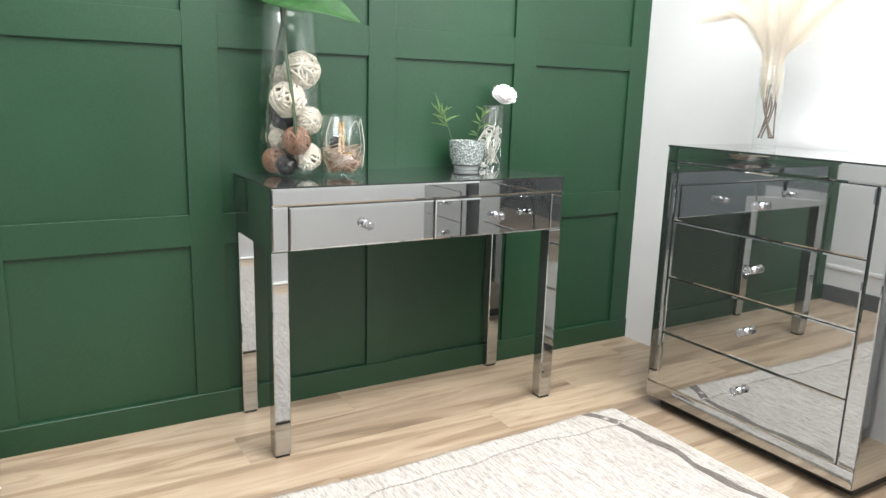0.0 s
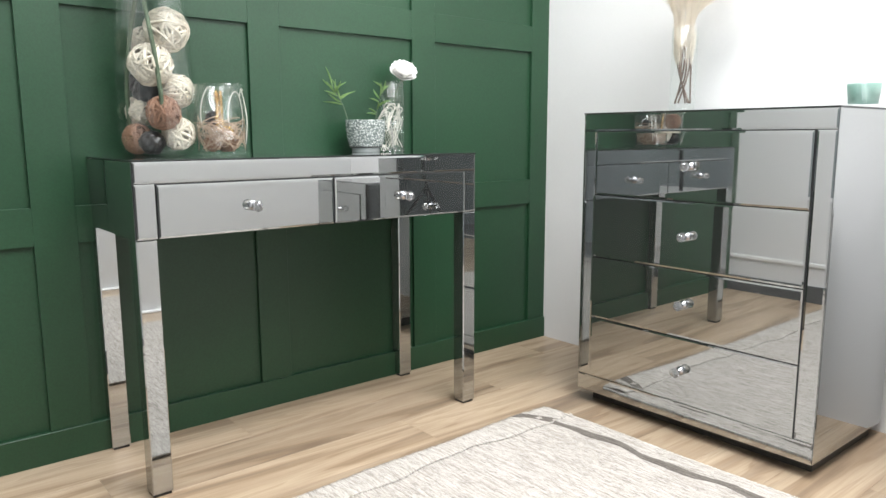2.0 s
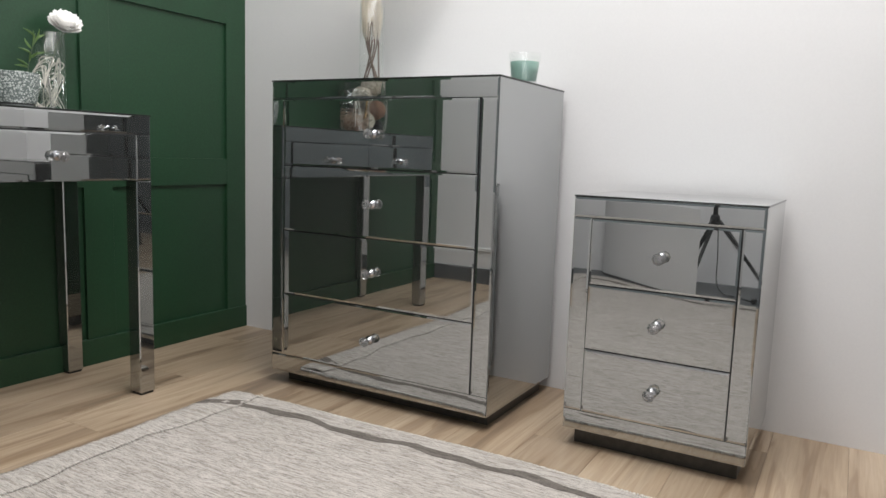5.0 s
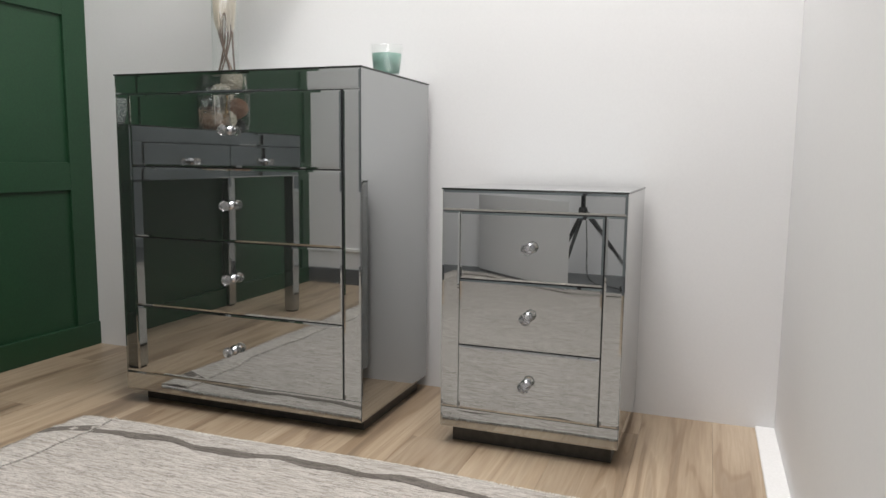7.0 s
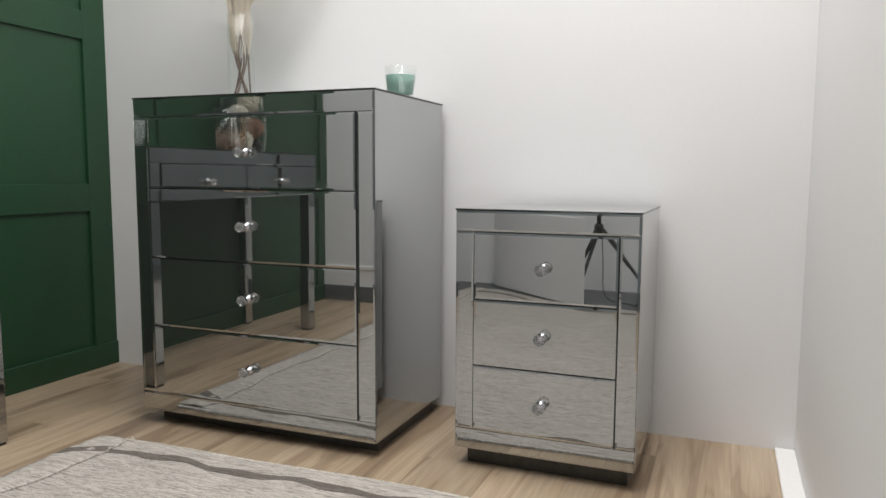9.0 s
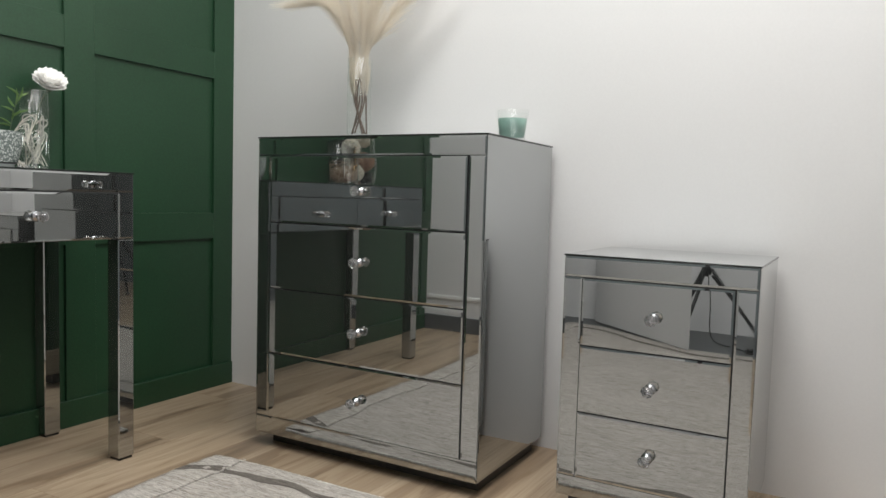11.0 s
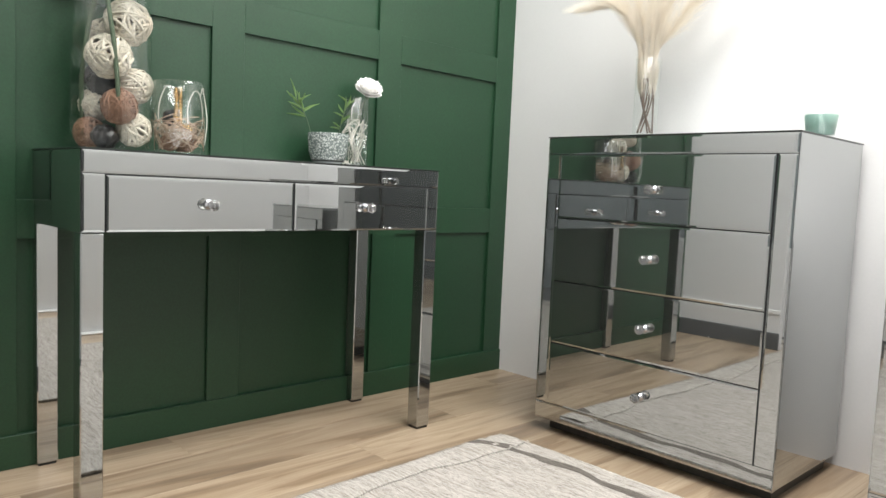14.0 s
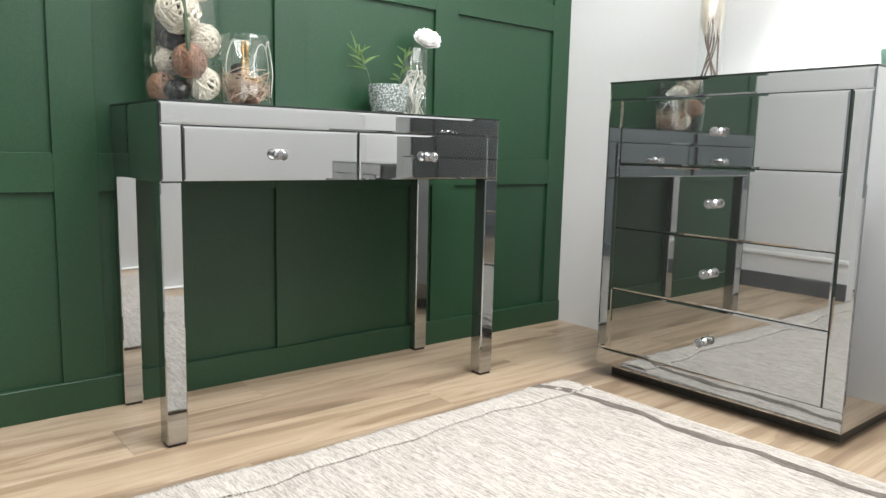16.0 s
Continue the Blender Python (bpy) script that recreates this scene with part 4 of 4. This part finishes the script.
# ---- on the tall chest ----
DTOP = 0.9089
AX, AY = 2.140, 1.538
glass_vessel("pampas_vase", (AX, AY, DTOP), [(0.036, 0.0), (0.0385, 0.003), (0.039, 0.012), (0.0405, 0.255)], "tall clear glass cylinder vase holding pampas grass", "vase", 0.003, 0.014)
AR, AD = Vector((0.55, -0.835, 0)), Vector((0.835, 0.55, 0))
ap = lambda right, depth, z: AR * right + AD * depth + Vector((0, 0, z))
PLUMES = [
    (ap(0.020, 0.0, 0.03), ap(-0.016, 0.0, 0.135), [ap(-0.030, 0.0, 0.27), ap(-0.058, -0.02, 0.352), ap(-0.105, -0.03, 0.400), ap(-0.165, -0.03, 0.405)], 0.034),
    (ap(-0.022, 0.01, 0.03), ap(0.008, 0.01, 0.135), [ap(-0.018, 0.01, 0.27), ap(-0.055, 0.02, 0.37), ap(-0.115, 0.02, 0.455), ap(-0.205, 0.02, 0.50)], 0.036),
    (ap(0.010, 0.015, 0.03), ap(-0.008, 0.01, 0.135), [ap(0.002, 0.0, 0.27), ap(0.0, 0.0, 0.40), ap(-0.015, 0.0, 0.54), ap(-0.03, 0.0, 0.68)], 0.045),
    (ap(-0.012, -0.01, 0.03), ap(0.016, 0.0, 0.135), [ap(0.020, 0.0, 0.27), ap(0.045, 0.0, 0.40), ap(0.095, 0.0, 0.52), ap(0.18, 0.0, 0.60)], 0.045),
    (ap(0.024, 0.012, 0.03), ap(0.021, 0.0, 0.135), [ap(0.024, 0.0, 0.265), ap(0.068, -0.02, 0.345), ap(0.125, -0.03, 0.42), ap(0.20, -0.04, 0.475)], 0.044),
    (ap(0.016, -0.012, 0.03), ap(-0.012, -0.01, 0.135), [ap(-0.012, 0.0, 0.27), ap(-0.032, -0.01, 0.39), ap(-0.062, -0.01, 0.51), ap(-0.10, -0.01, 0.63)], 0.044),
    (ap(-0.02, 0.012, 0.03), ap(0.000, 0.01, 0.135), [ap(0.010, 0.01, 0.27), ap(0.03, 0.03, 0.42), ap(0.05, 0.05, 0.56), ap(0.07, 0.06, 0.70)], 0.045),
]
rng = random.Random(12)
for low_, mid_, path, fluff in PLUMES:
    long_stem = path[1].z == 0.40 and (path[1] - ap(0.045, 0, 0.40)).length < 0.01
    t = thing("pampas_grass", pose(AX, AY, DTOP), "dried beige pampas plume on a brown twig stem", "pampas grass", "pampas in the vase")
    line = arc([low_, mid_] + path, 14)
    part("stem", add_tube(bmesh.new(), line[: -8] if long_stem else line[: 22], 0.0027, 6), TWIG, t, smooth=True)
    core = line[12:]
    hairs = bmesh.new()
    add_tube(hairs, core, 0.0011, 5, taper=lambda s: 1 - 0.8 * s)
    for k in range(1400):
        s = rng.uniform(0, 0.28) if k < 160 else (rng.random() ** 0.9) * 0.985
        i = int(s * (len(core) - 2))
        p = core[i].lerp(core[i + 1], rng.random())
        along = (core[i + 1] - core[i]).normalized()
        out = on_sphere(rng)
        out = (out - along * out.dot(along)).normalized()
        inside = p.z < 0.29
        reach = 0.006 if inside else fluff * 1.25 * rng.uniform(0.2, 1.0) * (0.35 + 0.65 * math.sin(math.pi * min(1, 0.15 + 0.9 * s)))
        run = rng.uniform(0.045, 0.125)
        q1 = p + along * run * 0.45 + out * reach * 0.40
        q2 = p + along * run + out * reach + Vector((0, 0, -0.006 * rng.random()))
        for q in (q1, q2):
            wide = math.hypot(q.x, q.y)
            if q.z < 0.262 and wide > 0.033:
                q.x, q.y = q.x * 0.033 / wide, q.y * 0.033 / wide
        add_tube(hairs, [p, q1, q2], 0.00028, 3)
    part("plume", hairs, PAMPAS, t, "soft beige plume")

cup = thing("candle_glass", pose(2.128, 1.016, DTOP), "clear glass tumbler half filled with dark green candle wax", "candle")
part("glass", lathe([(0, 0), (0.033, 0.0), (0.036, 0.003), (0.0455, 0.082), (0.0445, 0.083), (0.0430, 0.081), (0.0342, 0.010), (0, 0.009)], 40), GLASS, cup, smooth=True)
part("wax", lathe([(0, 0.0095), (0.0338, 0.0105), (0.0402, 0.060), (0.039, 0.0605), (0, 0.0595)], 40), WAX, cup, "dark green candle wax", smooth=True)

# ---- light stand beyond the bay ----
stand = thing("light_stand", pose(-0.62, 0.90, 0, 0, 0, -16), "black tripod light stand on the floor behind the bay", "tripod")
part("pole", add_tube(bmesh.new(), [(0, 0, 0.36), (0, 0, 1.7)], 0.013, 14), BLACK, stand, smooth=True)
part("collar", lathe([(0, 0.37), (0.024, 0.37), (0.026, 0.38), (0.026, 0.415), (0.022, 0.43), (0, 0.43)], 16), BLACK, stand)
for k in range(3):
    a = radians(-90 + 120 * k)
    d = Vector((math.cos(a), math.sin(a), 0))
    lg = part("leg", add_tube(bmesh.new(), [d * 0.024 + Vector((0, 0, 0.40)), d * 0.31 + Vector((0, 0, 0.012))], 0.0095, 8), BLACK, stand, smooth=True)
    part("foot", lathe([(0, 0), (0.012, 0.001), (0.013, 0.012), (0.009, 0.022), (0, 0.024)], 12, centre=d * 0.31), RUBBER, lg)
    part("brace", add_tube(bmesh.new(), [d * 0.030 + Vector((0, 0, 0.365)), d * 0.175 + Vector((0, 0, 0.185))], 0.006, 6), BLACK, stand)
tagged(stand, group="light stands")
copy_thing(stand, pose(0.05, -1.08, 0, 0, 0, 35))
lead = thing("white_cable", pose(0, 0, 0), "thin white cable lying on the planks by the wall", "cable")
part("cord", add_tube(bmesh.new(), arc([(LX + 0.014, 2.10, 0.004), (-0.103, 2.08, 0.004), (-0.098, 2.04, 0.004), (-0.099, 1.98, 0.004), (-0.104, 1.94, 0.004), (-0.110, 1.90, 0.004)]), 0.0028, 6), TRIM, lead, smooth=True)
cable = thing("power_cable", pose(0, 0, 0), "thin black power cable hanging from the light stand", "cable")
part("cord", add_tube(bmesh.new(), arc([(-0.605, 0.885, 0.36), (-0.60, 0.875, 0.20), (-0.60, 0.87, 0.06), (-0.58, 0.83, 0.006), (-0.50, 0.74, 0.006), (-0.40, 0.65, 0.010)]), 0.003, 6), RUBBER, cable, smooth=True)
part("adapter", box(-0.415, 0.58, 0.0, -0.38, 0.65, 0.03, bevel=0.005), BLACK, cable, "black mains adapter")

# ---- plank floor, last ----
floor = structure("floor", box(PLANK_X, -2.82, -0.1, WXS + 0.12, GY + 0.14, -0.004), DARKBODY, "pale oak vinyl plank floor", "floor")
PW, PL = 0.178, 1.22
random.seed(11)
meshes = {}


def plank_mesh(length):
    key = round(length, 3)
    if key not in meshes:
        bm = box(0, 0.0002, -0.004, length - 0.0004, PW - 0.0002, 0.0, bevel=0.0004)
        me = bpy.data.meshes.new("plank")
        bm.to_mesh(me)
        bm.free()
        me.materials.append(WOOD)
        meshes[key] = me
    return meshes[key]


y, row = GY - 0.012, 0
while y > -2.7:
    y -= PW
    x = PLANK_X - (0.0, 0.41, 0.83, 0.22, 0.62)[row % 5] * PL / 1.22
    while x < WX + 0.02:
        a, b = max(x, PLANK_X), min(x + PL, WX + 0.02)
        if b - a > 0.02:
            p = new("plank", plank_mesh(b - a))
            p.parent = floor
            p.location = (a, y, 0)
        x += PL
    row += 1
